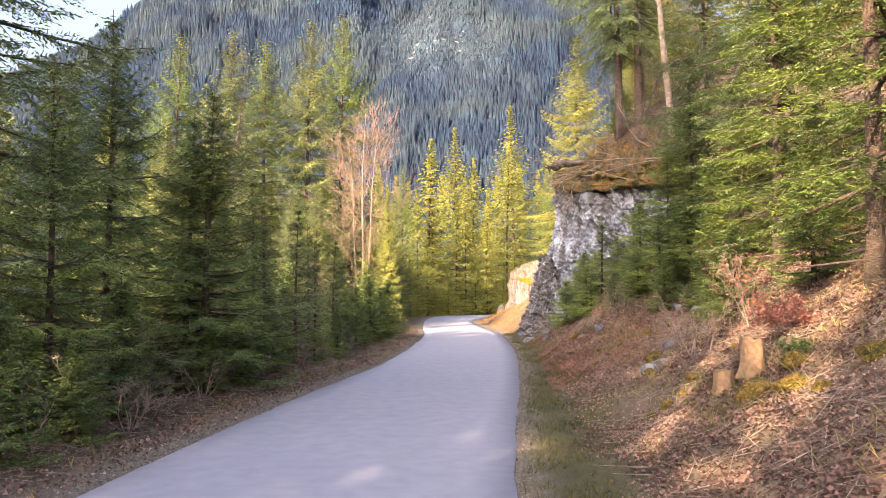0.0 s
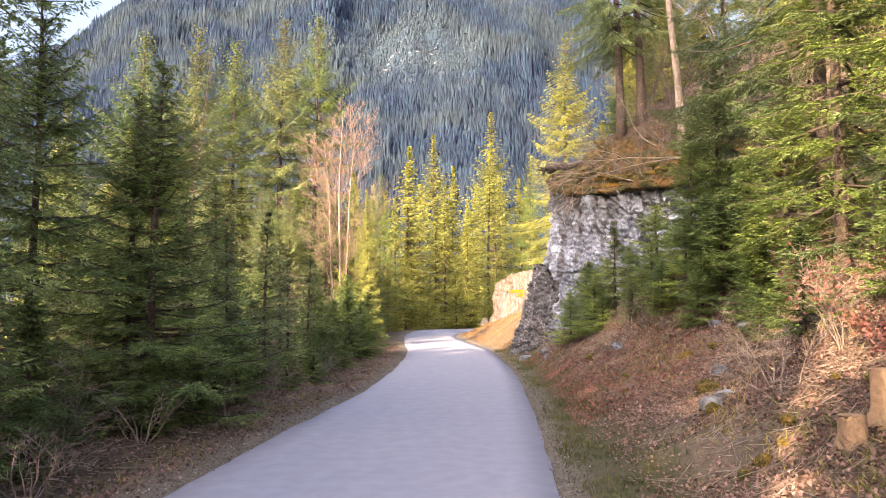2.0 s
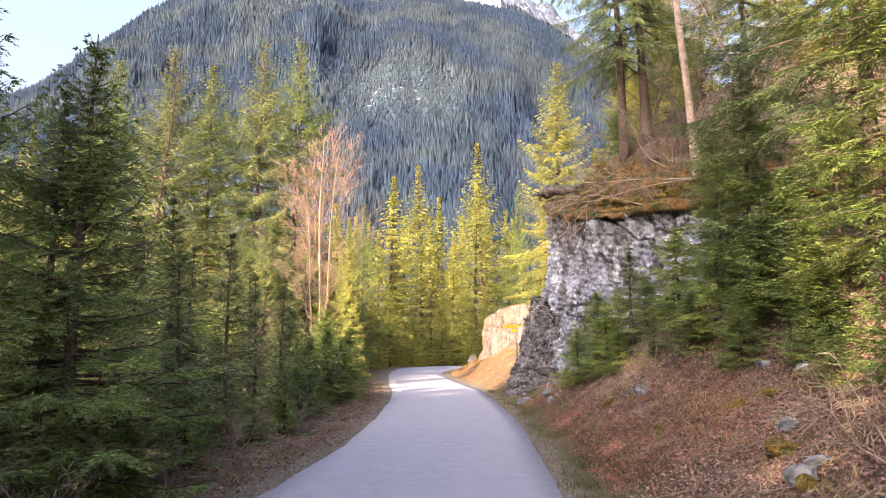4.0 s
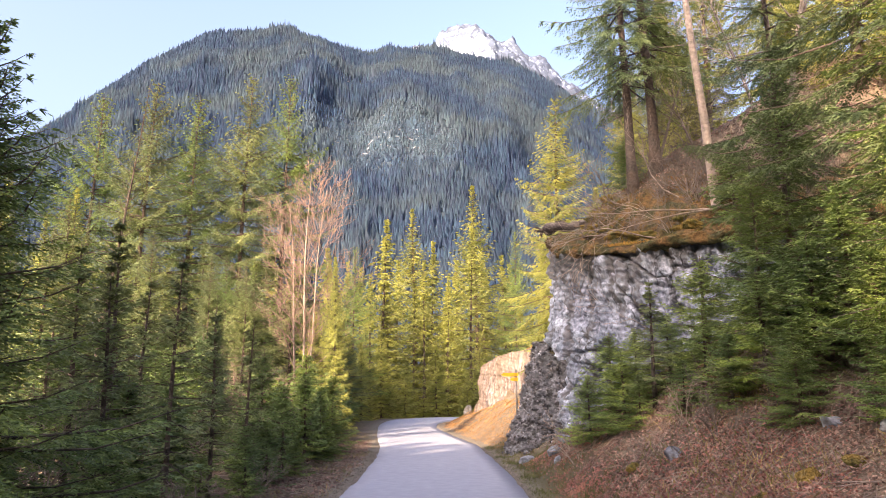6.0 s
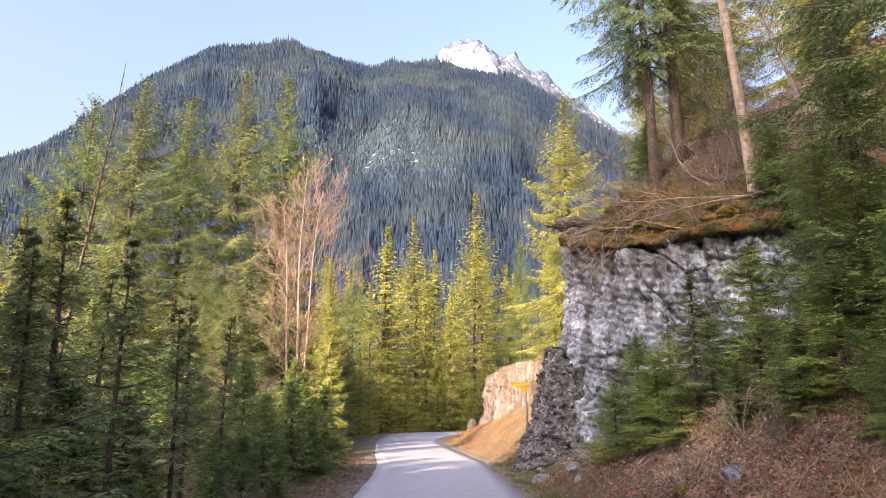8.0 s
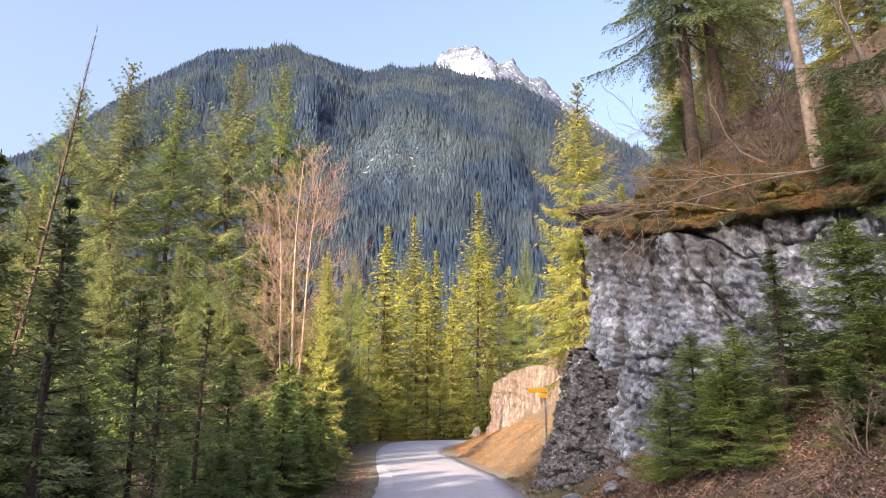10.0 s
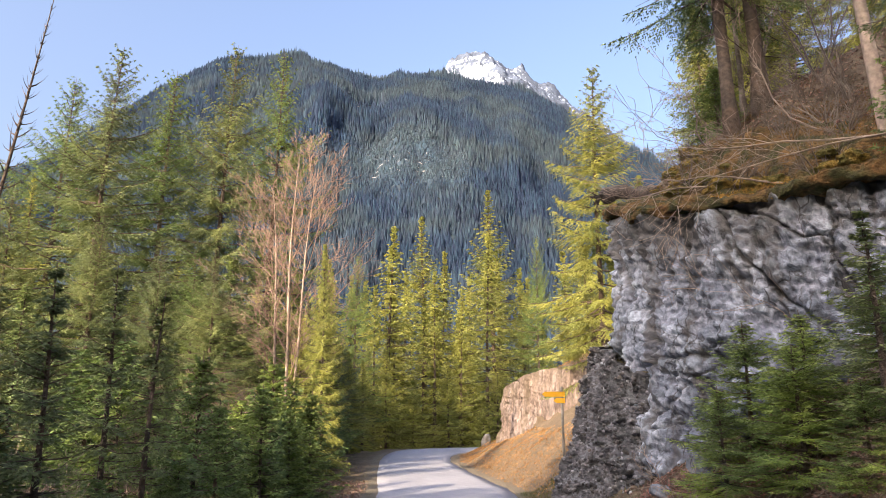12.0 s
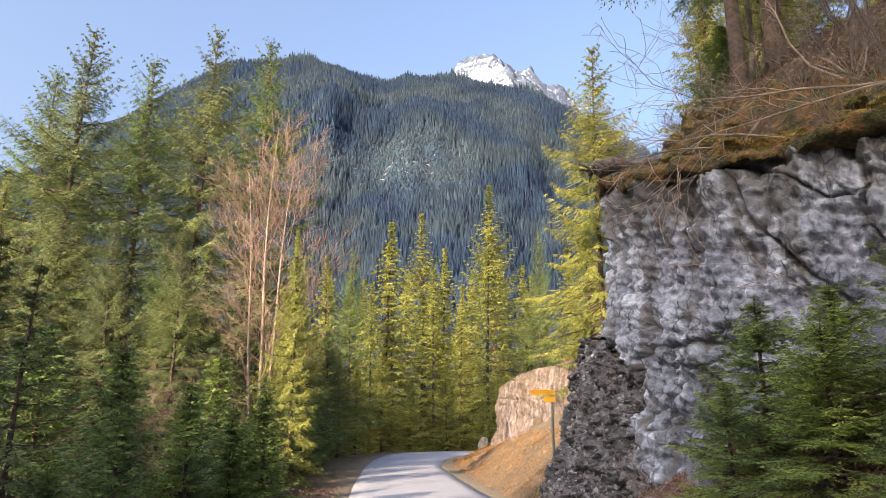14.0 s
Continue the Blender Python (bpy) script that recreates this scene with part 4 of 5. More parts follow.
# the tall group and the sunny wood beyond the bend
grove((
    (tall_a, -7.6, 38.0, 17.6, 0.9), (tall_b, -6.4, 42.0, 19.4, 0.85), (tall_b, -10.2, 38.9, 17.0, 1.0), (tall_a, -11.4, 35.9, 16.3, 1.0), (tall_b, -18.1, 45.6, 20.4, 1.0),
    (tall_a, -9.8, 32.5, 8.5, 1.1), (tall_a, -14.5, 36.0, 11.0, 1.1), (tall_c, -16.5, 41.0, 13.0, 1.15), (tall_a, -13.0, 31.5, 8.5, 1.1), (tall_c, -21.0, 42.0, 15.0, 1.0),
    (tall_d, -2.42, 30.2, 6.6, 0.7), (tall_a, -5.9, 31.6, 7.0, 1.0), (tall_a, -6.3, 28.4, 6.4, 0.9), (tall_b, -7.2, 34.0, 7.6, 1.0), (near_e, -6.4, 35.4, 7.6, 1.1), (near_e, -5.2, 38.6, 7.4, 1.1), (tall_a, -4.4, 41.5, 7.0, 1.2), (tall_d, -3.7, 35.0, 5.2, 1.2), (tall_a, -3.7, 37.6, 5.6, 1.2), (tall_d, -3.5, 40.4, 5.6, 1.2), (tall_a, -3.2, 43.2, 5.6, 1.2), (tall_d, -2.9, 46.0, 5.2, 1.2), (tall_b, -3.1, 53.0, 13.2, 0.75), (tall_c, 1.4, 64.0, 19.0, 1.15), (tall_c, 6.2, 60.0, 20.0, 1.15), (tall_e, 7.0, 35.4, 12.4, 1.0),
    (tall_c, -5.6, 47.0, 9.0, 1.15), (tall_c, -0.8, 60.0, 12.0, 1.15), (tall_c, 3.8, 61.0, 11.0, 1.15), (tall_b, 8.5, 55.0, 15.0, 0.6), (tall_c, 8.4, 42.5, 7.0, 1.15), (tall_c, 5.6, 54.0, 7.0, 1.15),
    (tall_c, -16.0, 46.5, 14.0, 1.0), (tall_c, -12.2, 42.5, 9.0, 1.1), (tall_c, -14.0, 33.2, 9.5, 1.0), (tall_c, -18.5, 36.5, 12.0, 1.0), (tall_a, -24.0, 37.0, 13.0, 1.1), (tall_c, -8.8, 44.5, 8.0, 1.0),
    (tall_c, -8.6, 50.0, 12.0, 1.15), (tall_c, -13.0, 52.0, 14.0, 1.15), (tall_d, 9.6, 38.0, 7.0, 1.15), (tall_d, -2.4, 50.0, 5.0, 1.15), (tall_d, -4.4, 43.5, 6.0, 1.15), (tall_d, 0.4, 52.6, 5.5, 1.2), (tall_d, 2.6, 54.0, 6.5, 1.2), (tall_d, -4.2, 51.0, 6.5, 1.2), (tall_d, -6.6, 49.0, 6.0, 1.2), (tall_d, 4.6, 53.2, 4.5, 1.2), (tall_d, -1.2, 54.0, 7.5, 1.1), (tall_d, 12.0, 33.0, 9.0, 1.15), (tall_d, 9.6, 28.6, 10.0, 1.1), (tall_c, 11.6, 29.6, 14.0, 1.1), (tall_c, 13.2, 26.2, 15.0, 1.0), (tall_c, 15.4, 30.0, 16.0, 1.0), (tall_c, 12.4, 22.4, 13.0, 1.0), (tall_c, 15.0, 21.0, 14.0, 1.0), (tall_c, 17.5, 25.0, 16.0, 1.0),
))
for i in range(68):
    if 12 <= i < 58:
        x, y = random.uniform(-22, 16), random.uniform(56, 76)
    elif i < 12:
        x, y = random.uniform(-48, 24), random.uniform(66, 130)
    else:
        x, y = random.uniform(10, 36), random.uniform(24, 72)
    plant(far_a, 18, x, y, random.uniform(9, 17), fat=random.uniform(0.8, 1.1))
# the hillside above the lane
grove((
    (near_d, 4.75, 7.5, 9.0, 1.0), (near_c, 7.05, 14.2, 13.0, 0.9), (near_d, 5.8, 11.8, 9.5, 0.95), (near_b, 7.8, 10.2, 12.0, 1.0),
    (trunk_a, 6.0, 22.9, 12.0, 1.1), (trunk_a, 6.66, 22.9, 13.0, 1.1), (tall_d, 7.9, 28.0, 6.5, 1.0), (tall_e, 9.8, 28.6, 8.0, 0.9), (tall_d, 11.6, 30.5, 8.5, 1.1), (young_a, 6.4, 24.2, 1.8, 1.1), (young_b, 6.9, 19.4, 2.0, 1.1), 
    (young_c, 3.4, 18.9, 1.34, 1.2), (young_c, 4.0, 19.4, 1.68, 1.3), (young_c, 3.75, 17.9, 1.45, 1.5), (young_c, 4.2, 18.5, 1.45, 1.4), (thin_a, 3.9, 16.8, 2.2, 1.5), (young_c, 4.5, 17.6, 1.39, 1.3),
    (young_c, 4.9, 16.9, 1.90, 1.3), (young_c, 4.5, 16.2, 1.12, 1.3), (near_c, 6.75, 17.2, 9.5, 0.85), (near_a, 5.7, 15.6, 4.8, 1.0), (young_c, 4.4, 13.6, 1.01, 1.2), (near_d, 5.1, 15.5, 3.4, 1.0), (young_c, 4.7, 14.8, 1.68, 1.3), (young_b, 5.1, 14.2, 1.9, 1.3), (young_b, 5.3, 13.3, 1.6, 1.3), (young_b, 5.0, 12.5, 1.3, 1.3), (near_d, 5.9, 13.4, 3.6, 1.0), (young_b, 5.2, 15.0, 1.8, 1.2),
    (young_b, 4.6, 13.9, 1.1, 1.4), (young_a, 4.25, 14.9, 1.1, 1.4), (young_b, 3.95, 15.8, 0.9, 1.4), (young_c, 3.6, 16.7, 0.9, 1.4), (young_a, 4.8, 12.5, 1.2, 1.4), (young_b, 4.5, 11.7, 0.8, 1.4), (young_b, 5.6, 14.2, 2.4, 1.1), (young_a, 4.5, 10.6, 1.6, 1.1), (young_b, 5.2, 9.6, 2.2, 1.1),
))


# ---- bare trees, shrubs, dead branches ----
def bare(seed, start, way, length, radius, levels, kids=7, spread=0.65, rise=0.25, wander=0.12, shrink=0.5):
    """Segments of a leafless branch with side branches."""
    rng = np.random.default_rng(seed)
    out = []

    def grow(p, d, L, r, lev):
        n = 6 if lev else 4
        pts = [np.array(p, float)]
        d = np.array(d, float) / np.linalg.norm(d)
        for i in range(n):
            d = d + rng.normal(0, wander, 3) + np.array([0, 0, rise / n])
            d /= np.linalg.norm(d)
            q = pts[-1] + d * L / n
            a, c = r * (1 - i / n * 0.85), r * (1 - (i + 1) / n * 0.85)
            out.append((pts[-1], q, a, c))
            pts.append(q)
            if lev:
                for _ in range(max(1, (kids if lev == levels else kids // 2) // n) if i else 1):
                    if i < 2 and lev == levels:
                        continue
                    side = np.cross(d, rng.normal(0, 1, 3))
                    side /= np.linalg.norm(side) + 1e-6
                    grow(pts[-2] + d * L / n * rng.random(), d * (1 - spread * 0.5) + side * spread, L * shrink * rng.uniform(0.6, 1.2) * (1.1 - 0.5 * i / n), c * 0.55, lev - 1)

    grow(start, way, length, radius, levels)
    return out


def wood_mesh(name, segs, mat, sides=4, least=0.0035):
    p0, p1, r0, r1 = zip(*segs)
    v, f = tubes(p0, p1, np.maximum(r0, least), np.maximum(r1, least), sides)
    return mesh_of(name, v, f, mat)


def bare_tree(name, x, y, label, seed, height, stems, mat, bark, spread=0.16, levels=3, kids=12, radius=0.09, rise=0.5, twig=0.006):
    root = new(name)
    root.location = (x, y, float(land(x, y)) - 0.1)
    rng = np.random.default_rng(seed)
    for s in range(stems):
        a = rng.uniform(0, 6.28)
        k = spread * (0.15 if s == 0 else 1)
        way = (k * math.cos(a), k * math.sin(a), 1)
        segs = bare(seed * 10 + s, (0.10 * s * math.cos(a), 0.10 * s * math.sin(a), 0), way, height * (1 if s == 0 else rng.uniform(0.7, 0.95)), radius * (1 if s == 0 else 0.75), levels, kids, 0.55, rise, 0.06, 0.5)
        main = [q for q in segs if q[2] > radius * 0.30]
        fine = [q for q in segs if q[2] <= radius * 0.30]
        tagged(part("stem", wood_mesh("stem", main, bark, 7), root), kind="stuff")
        tagged(part("twigwork", wood_mesh("twigwork", fine, mat, 3, twig), root), kind="stuff")
    return tagged(root, label, "tree")




def birch(x, y, height, crown, label, seed):
    """A leafless tree with two pale stems and a broad fan of steeply rising branches."""
    rng = np.random.default_rng(seed)
    root = new("birch")
    root.location = (x, y, float(land(x, y)) - 0.1)
    twigs = []

    def shoot(p, way, L, r, level):
        """A branch that bends upwards, with finer ones along it."""
        n = 5
        pts, way = [np.array(p, float)], np.array(way, float)
        for i in range(n):
            way = way + np.array([0, 0, 0.10]) + rng.normal(0, 0.06, 3)
            way /= np.linalg.norm(way)
            pts.append(pts[-1] + way * L / n)
            r0, r1 = r * (1 - 0.85 * i / n), r * (1 - 0.85 * (i + 1) / n)
            twigs.append((pts[-2], pts[-1], r0, r1))
            if level and i:
                for _ in range(2 if level == 2 else 1 + (rng.random() < 0.4)):
                    side = np.cross(way, rng.normal(0, 1, 3))
                    side /= np.linalg.norm(side) + 1e-6
                    q = pts[-2] + (pts[-1] - pts[-2]) * rng.random()
                    shoot(q, way * 0.8 + side * 0.75, L * rng.uniform(0.28, 0.5) * (1.15 - 0.1 * i), max(r0 * 0.5, 0.004), level - 1)

    for sx, tall, lean in ((0.0, 1.0, (0.012, 0.0)), (0.14, 0.94, (0.06, 0.02)), (-0.1, 0.86, (-0.06, 0.03))):
        zs = np.linspace(0, 1, 15)
        pts = np.stack([sx * np.clip(zs * 5, 0, 1) + lean[0] * height * zs ** 1.3 + 0.06 * np.sin(7 * zs + sx * 40), lean[1] * height * zs + 0.05 * np.sin(6 * zs), zs * height * tall], 1)
        rad = 0.064 * (1 - zs) ** 0.8 * (1.0 if sx == 0 else 0.78) + 0.006
        v, f = stem(pts, rad, 8, seed, 0.12)
        part("stem", mesh_of("stem", v, f, M_PALE, True), root, "pale grey stem")
        for k in range(22):
            u = 0.26 + 0.72 * (k + rng.random()) / 22
            p = np.array([np.interp(u, zs, pts[:, i]) for i in range(3)])
            a = 2.4 * k + rng.normal(0, 0.4)
            reach = crown * np.interp(u, (0.26, 0.4, 0.6, 0.8, 1.0), (0.9, 1.25, 1.2, 0.9, 0.45)) * rng.uniform(0.7, 1.15)
            out = 1.2 if u < 0.5 else 0.9
            shoot(p, (out * math.cos(a), out * math.sin(a), 0.75), reach, 0.024 * (1.15 - u) + 0.005, 2)
    tagged(part("twigwork", wood_mesh("twigwork", twigs, M_REDTWIG, 3, 0.0046), root, "reddish-brown twigs"), kind="stuff")
    return tagged(root, label, "tree")


birch(-3.95, 33.2, 10.8, 2.4, "leafless pale-stemmed birch with a fan of reddish twigs", 3)
bare_tree("beech", 6.8, 20.0, "leafless pale grey beech above the cliff", 6, 12.0, 1, M_TWIG, M_PALE, 0.02, 2, 14, 0.11, 0.4, 0.006)
bare_tree("beech", 7.4, 25.0, "leafless grey beech above the cliff", 8, 8.0, 2, M_TWIG, M_GREYBARK, 0.3, 2, 18, 0.07, 0.3, 0.006)
bare_tree("beech", 8.2, 19.6, "leafless grey beech above the cliff", 9, 8.5, 2, M_TWIG, M_GREYBARK, 0.2, 2, 18, 0.08, 0.3, 0.006)


def shrub(name, x, y, label, seed, height, stems, mat, spread=0.6, levels=2, kids=7, category="shrub", lift=0.0, kind=""):
    rng = np.random.default_rng(seed)
    segs = []
    for s in range(stems):
        a = rng.uniform(0, 6.28)
        k = spread * rng.uniform(0.2, 1.2)
        segs += bare(seed * 100 + s, (0.12 * math.cos(a) * rng.random(), 0.12 * math.sin(a) * rng.random(), 0), (k * math.cos(a), k * math.sin(a), 1), height * rng.uniform(0.6, 1.0), 0.006 + 0.007 * height, levels, kids, 0.7, 0.2, 0.16)
    ob = new(name, wood_mesh(name, segs, mat, 3, 0.003))
    ob.location = (x, y, float(land(x, y)) - 0.05 + lift)
    return tagged(ob, label, category, kind=kind)


for i, (x, y, h) in enumerate(((-5.4, 30.6, 3.2), (-6.2, 32.2, 3.6), (-4.8, 29.2, 2.2), (-5.2, 34.6, 3.0), (-7.0, 29.2, 2.6), (-3.4, 32.4, 1.8))):
    shrub("bare_shrub", x, y, "leafless reddish-brown shrub in the thicket", 40 + i, h, 6, M_REDTWIG, 0.7, 2, 24)
for i, (x, y, h) in enumerate(((7.4, 21.5, 2.6), (8.0, 20.3, 2.6), (7.0, 24.0, 2.2), (7.8, 22.8, 2.8), (6.7, 21.2, 1.6))):
    shrub("bare_shrub", x, y, "tall leafless grey-brown shrub above the cliff", 560 + i, h, 6, M_DARKTWIG, 0.6, 2, 14)
for i, (x, y, h) in enumerate(((3.25, 8.9, 0.9), (3.5, 9.7, 0.9), (3.0, 18.4, 0.7), (3.8, 15.4, 0.7), (3.3, 19.8, 0.8))):
    shrub("bare_shrub", x, y, "low leafless brown shrub on the bank", 60 + i, h, 6, M_TWIG, 0.8, 2, 7)
for i, (x, y, h) in enumerate(((-3.7, 8.2, 0.8), (-3.9, 9.2, 0.7), (-3.6, 10.4, 0.9), (-3.2, 12.4, 0.7), (-3.0, 14.8, 0.8), (-2.7, 18.2, 0.7), (-4.2, 7.0, 0.9), (-4.6, 10.6, 1.3), (-4.4, 13.2, 1.2), (-4.8, 15.6, 1.5), (-4.6, 18.6, 1.6), (-5.4, 20.4, 1.8), (-2.3, 21.4, 0.5), (-4.4, 23.6, 1.6), (4.3, 15.4, 0.9), (3.9, 14.6, 0.8), (4.6, 14.6, 0.9))):
    shrub("brushwood", x, y, "dead grey brushwood under the trees", 80 + i, h * (1 if x < 0 else 0.75), 7, M_TWIG if x < 0 else M_DARKTWIG, 1.1, 2, 7)
for i in range(30):
    x, y = random.uniform(-7.5, -3.4), random.uniform(9.5, 26.0)
    shrub("brushwood", x, y, "dead grey brushwood under the trees", 500 + i, random.uniform(0.9, 1.9), 5, M_TWIG, 0.8, 2, 7)
# dead branches sprawling over the cliff's brink
for i, (sx, sy, dz, way, L) in enumerate(((6.3, 19.4, 0.3, (-0.62, 0.72, -0.02), 3.6), (6.0, 19.6, 0.15, (-0.75, 0.62, 0.04), 3.0), (6.6, 19.9, 0.6, (-0.66, 0.7, 0.06), 3.8), (5.6, 20.6, 0.1, (-0.6, 0.75, 0.02), 2.6), (7.0, 19.4, 1.0, (-0.75, 0.6, 0.05), 3.6), (5.0, 21.6, 0.2, (-0.5, 0.8, 0.05), 2.0), (6.4, 21.0, 0.3, (-0.8, 0.3, 0.1), 2.6), (5.4, 22.6, 0.1, (-0.7, -0.4, 0.15), 1.8))):
    ob = new("fallen_branch", wood_mesh("fallen_branch", bare(120 + i, (0, 0, 0), way, L, 0.020, 2, 14, 0.6, 0.10, 0.24, 0.55), M_TWIG, 4, 0.003))
    ob.location = (sx, sy, float(land(sx, sy)) + 0.4 * dz)
    tagged(ob, "long dead grey branch lying over the mossy brink", "branch", "dead branches on the brink")
for i, (x, y) in enumerate(((4.4, 23.4), (4.8, 22.4), (5.2, 21.4), (5.4, 23.8), (6.2, 21.6), (5.9, 20.4), (6.6, 20.6), (5.7, 22.1), (6.9, 21.4), (5.8, 24.8), (7.2, 22.4))):
    shrub("heather_scrub", x, y, "grey-brown leafless scrub on the mossy brink", 140 + i, 0.8, 11, M_DARKTWIG, 1.4, 1, 14, kind="stuff")
for i in range(18):
    y = 18.6 + 0.4 * i
    x = float(np.interp(y, (18.2, 19.3, 20.0, 20.9, 22.1, 23.8, 26.2), (6.8, 5.6, 5.0, 4.28, 3.74, 3.92, 4.6))) + random.uniform(0.8, 4.6)
    shrub("heather_scrub", x, y, "low dark leafless heath on the mossy brink", 340 + i, random.uniform(0.3, 0.55), 8, M_DARKTWIG, 1.6, 1, 14, kind="stuff")
for i in range(34):
    y = 18.4 + 0.23 * i
    x = float(np.interp(y, (18.2, 19.3, 20.0, 20.9, 22.1, 23.8, 26.2), (6.8, 5.6, 5.0, 4.28, 3.74, 3.92, 4.6))) + random.uniform(0.85, 1.8)
    k = random.uniform(0.09, 0.2)
    bm = bmesh.new()
    bmesh.ops.create_icosphere(bm, subdivisions=3, radius=1.0)
    for v in bm.verts:
        v.co = v.co * (1 + 0.28 * float(fbm(v.co.x * 2.2, v.co.y * 2.2, v.co.z * 2.2, 3, 400 + i)))
    ob = new("moss_cushion", bm_mesh("moss_cushion", bm, M_MOSS))
    ob.matrix_basis = Matrix.Translation((x, y, float(land(x, y)) + 0.25 * k)) @ Euler((0, 0, 1.9 * i)).to_matrix().to_4x4() @ Matrix.Diagonal((1.7 * k, 1.2 * k, 0.65 * k, 1))
    tagged(ob, "olive and orange moss cushion on the cliff's brink", "moss", "moss cushions on the brink")


# ---- log, stumps, stones, signpost ----
def log(name, a, b, r, seed, label):
    a, b = np.array(a, float), np.array(b, float)
    t = np.linspace(0, 1, 16)
    p = a + (b - a) * t[:, None] + 0.05 * np.stack([vnoise(t * 3, 0, 0, seed), vnoise(t * 3, 5, 0, seed), vnoise(t * 3, 9, 0, seed)], -1)
    rad = r * (1.0 - 0.35 * t)
    rad[:2] *= (0.55, 0.95)
    v, f = stem(p, rad, 12, seed, 0.28)
    root = new(name)
    part("bole", mesh_of("bole", v, f, M_LOG), root)
    d = (a - b) / np.linalg.norm(a - b)
    segs = []
    for k in range(7):
        segs += bare(seed * 9 + k, a + 0.05 * d, d + np.random.default_rng(seed + k).normal(0, 0.45, 3), 0.30, 0.035, 1, 6, 0.7, -0.2, 0.2)
    tagged(part("root_mass", wood_mesh("root_mass", segs, M_LOG, 4), root), kind="stuff")
    return tagged(root, label, "log")


log("fallen_log", (4.0, 24.9, 6.24), (5.3, 25.3, float(land(5.3, 25.3)) + 0.30), 0.17, 3, "weathered broken log jutting over the cliff edge")


def stump(name, x, y, r, h, label, seed, cut=True):
    ang = np.linspace(0, 2 * np.pi, 28, endpoint=False)
    zs = np.linspace(-0.15, h, 10)
    flare = 1 + 0.55 * np.clip(1 - (zs + 0.1) / 0.22, 0, 1) ** 2
    lobes = 1 + 0.08 * np.sin(ang * 5 + seed) + 0.05 * vnoise(ang * 3, 0, 0, seed)
    rad = r * flare[:, None] * (1 + (lobes - 1)[None] * (1.5 * flare[:, None] - 0.7))
    v = np.stack([rad * np.cos(ang), rad * np.sin(ang), np.repeat(zs[:, None], 28, 1)], -1)
    v[-1, :, 2] += (0.02 if cut else 0.10) * vnoise(ang * 4, 2, 0, seed)
    i = np.arange(9)[:, None] * 28
    j = np.arange(28)[None]
    f = np.stack([i + j, i + (j + 1) % 28, i + 28 + (j + 1) % 28, i + 28 + j], -1).reshape(-1, 4)
    root = new(name)
    root.location = (x, y, float(land(x, y)))
    part("bark", mesh_of("bark", v.reshape(-1, 3), f, M_CUT if cut else M_LOG, True), root)
    rings = np.linspace(1.0, 0.0, 9)
    tv = np.stack([np.repeat(rings[:, None] * 0.985, 28, 1) * r * np.cos(ang) * lobes, np.repeat(rings[:, None] * 0.985, 28, 1) * r * np.sin(ang) * lobes, h + 0.004 + 0.004 * (np.arange(9) % 2)[:, None] + 0 * ang[None]], -1)
    i = np.arange(8)[:, None] * 28
    f = np.stack([i + j, i + (j + 1) % 28, i + 28 + (j + 1) % 28, i + 28 + j], -1).reshape(-1, 4)
    if not cut:
        return tagged(root, label, "stump")
    part("sawn_top", mesh_of("sawn_top", tv.reshape(-1, 3), f, M_CUT), root, "pale sawn top with rings")
    return tagged(root, label, "stump")


stump("tree_stump", 3.32, 7.4, 0.118, 0.36, "pale freshly sawn tree stump among dry leaves", 1)
stump("tree_stump", 2.98, 7.35, 0.10, 0.20, "low pale sawn stump on the leafy bank", 2)


def stone(name, x, y, size, label, mat, seed, flat=0.7, sink=0.35, n=4):
    bm = bmesh.new()
    bmesh.ops.create_icosphere(bm, subdivisions=n, radius=1.0)
    co = np.array([v.co[:] for v in bm.verts])
    rng = np.random.default_rng(seed)
    planes = rng.normal(0, 1, (13, 3))
    planes /= np.linalg.norm(planes, axis=1, keepdims=True)
    reach = rng.uniform(0.62, 0.95, 13)[None] / np.maximum(co @ planes.T, 1e-3)
    d = np.minimum(reach.min(1), 1.25) * (1 + 0.05 * fbm(co[:, 0] * 3, co[:, 1] * 3, co[:, 2] * 3, 3, seed))
    for v, k in zip(bm.verts, d):
        v.co = (v.co.x * k * size, v.co.y * k * size * 0.8, v.co.z * k * size * flat)
    me = bm_mesh(name, bm, mat)
    for key, value in (("dark", 0.45), ("moss", 0.02), ("tone", 0.5)):
        at = me.attributes.new(key, "FLOAT", "POINT")
        at.data.foreach_set("value", np.full(len(me.vertices), value, np.float32))
    ob = new(name, me)
    ob.location = (x, y, float(land(x, y)) + size * flat * (1 - 2 * sink))
    ob.rotation_euler = (0, 0, seed * 1.7)
    return tagged(ob, label, "stone")


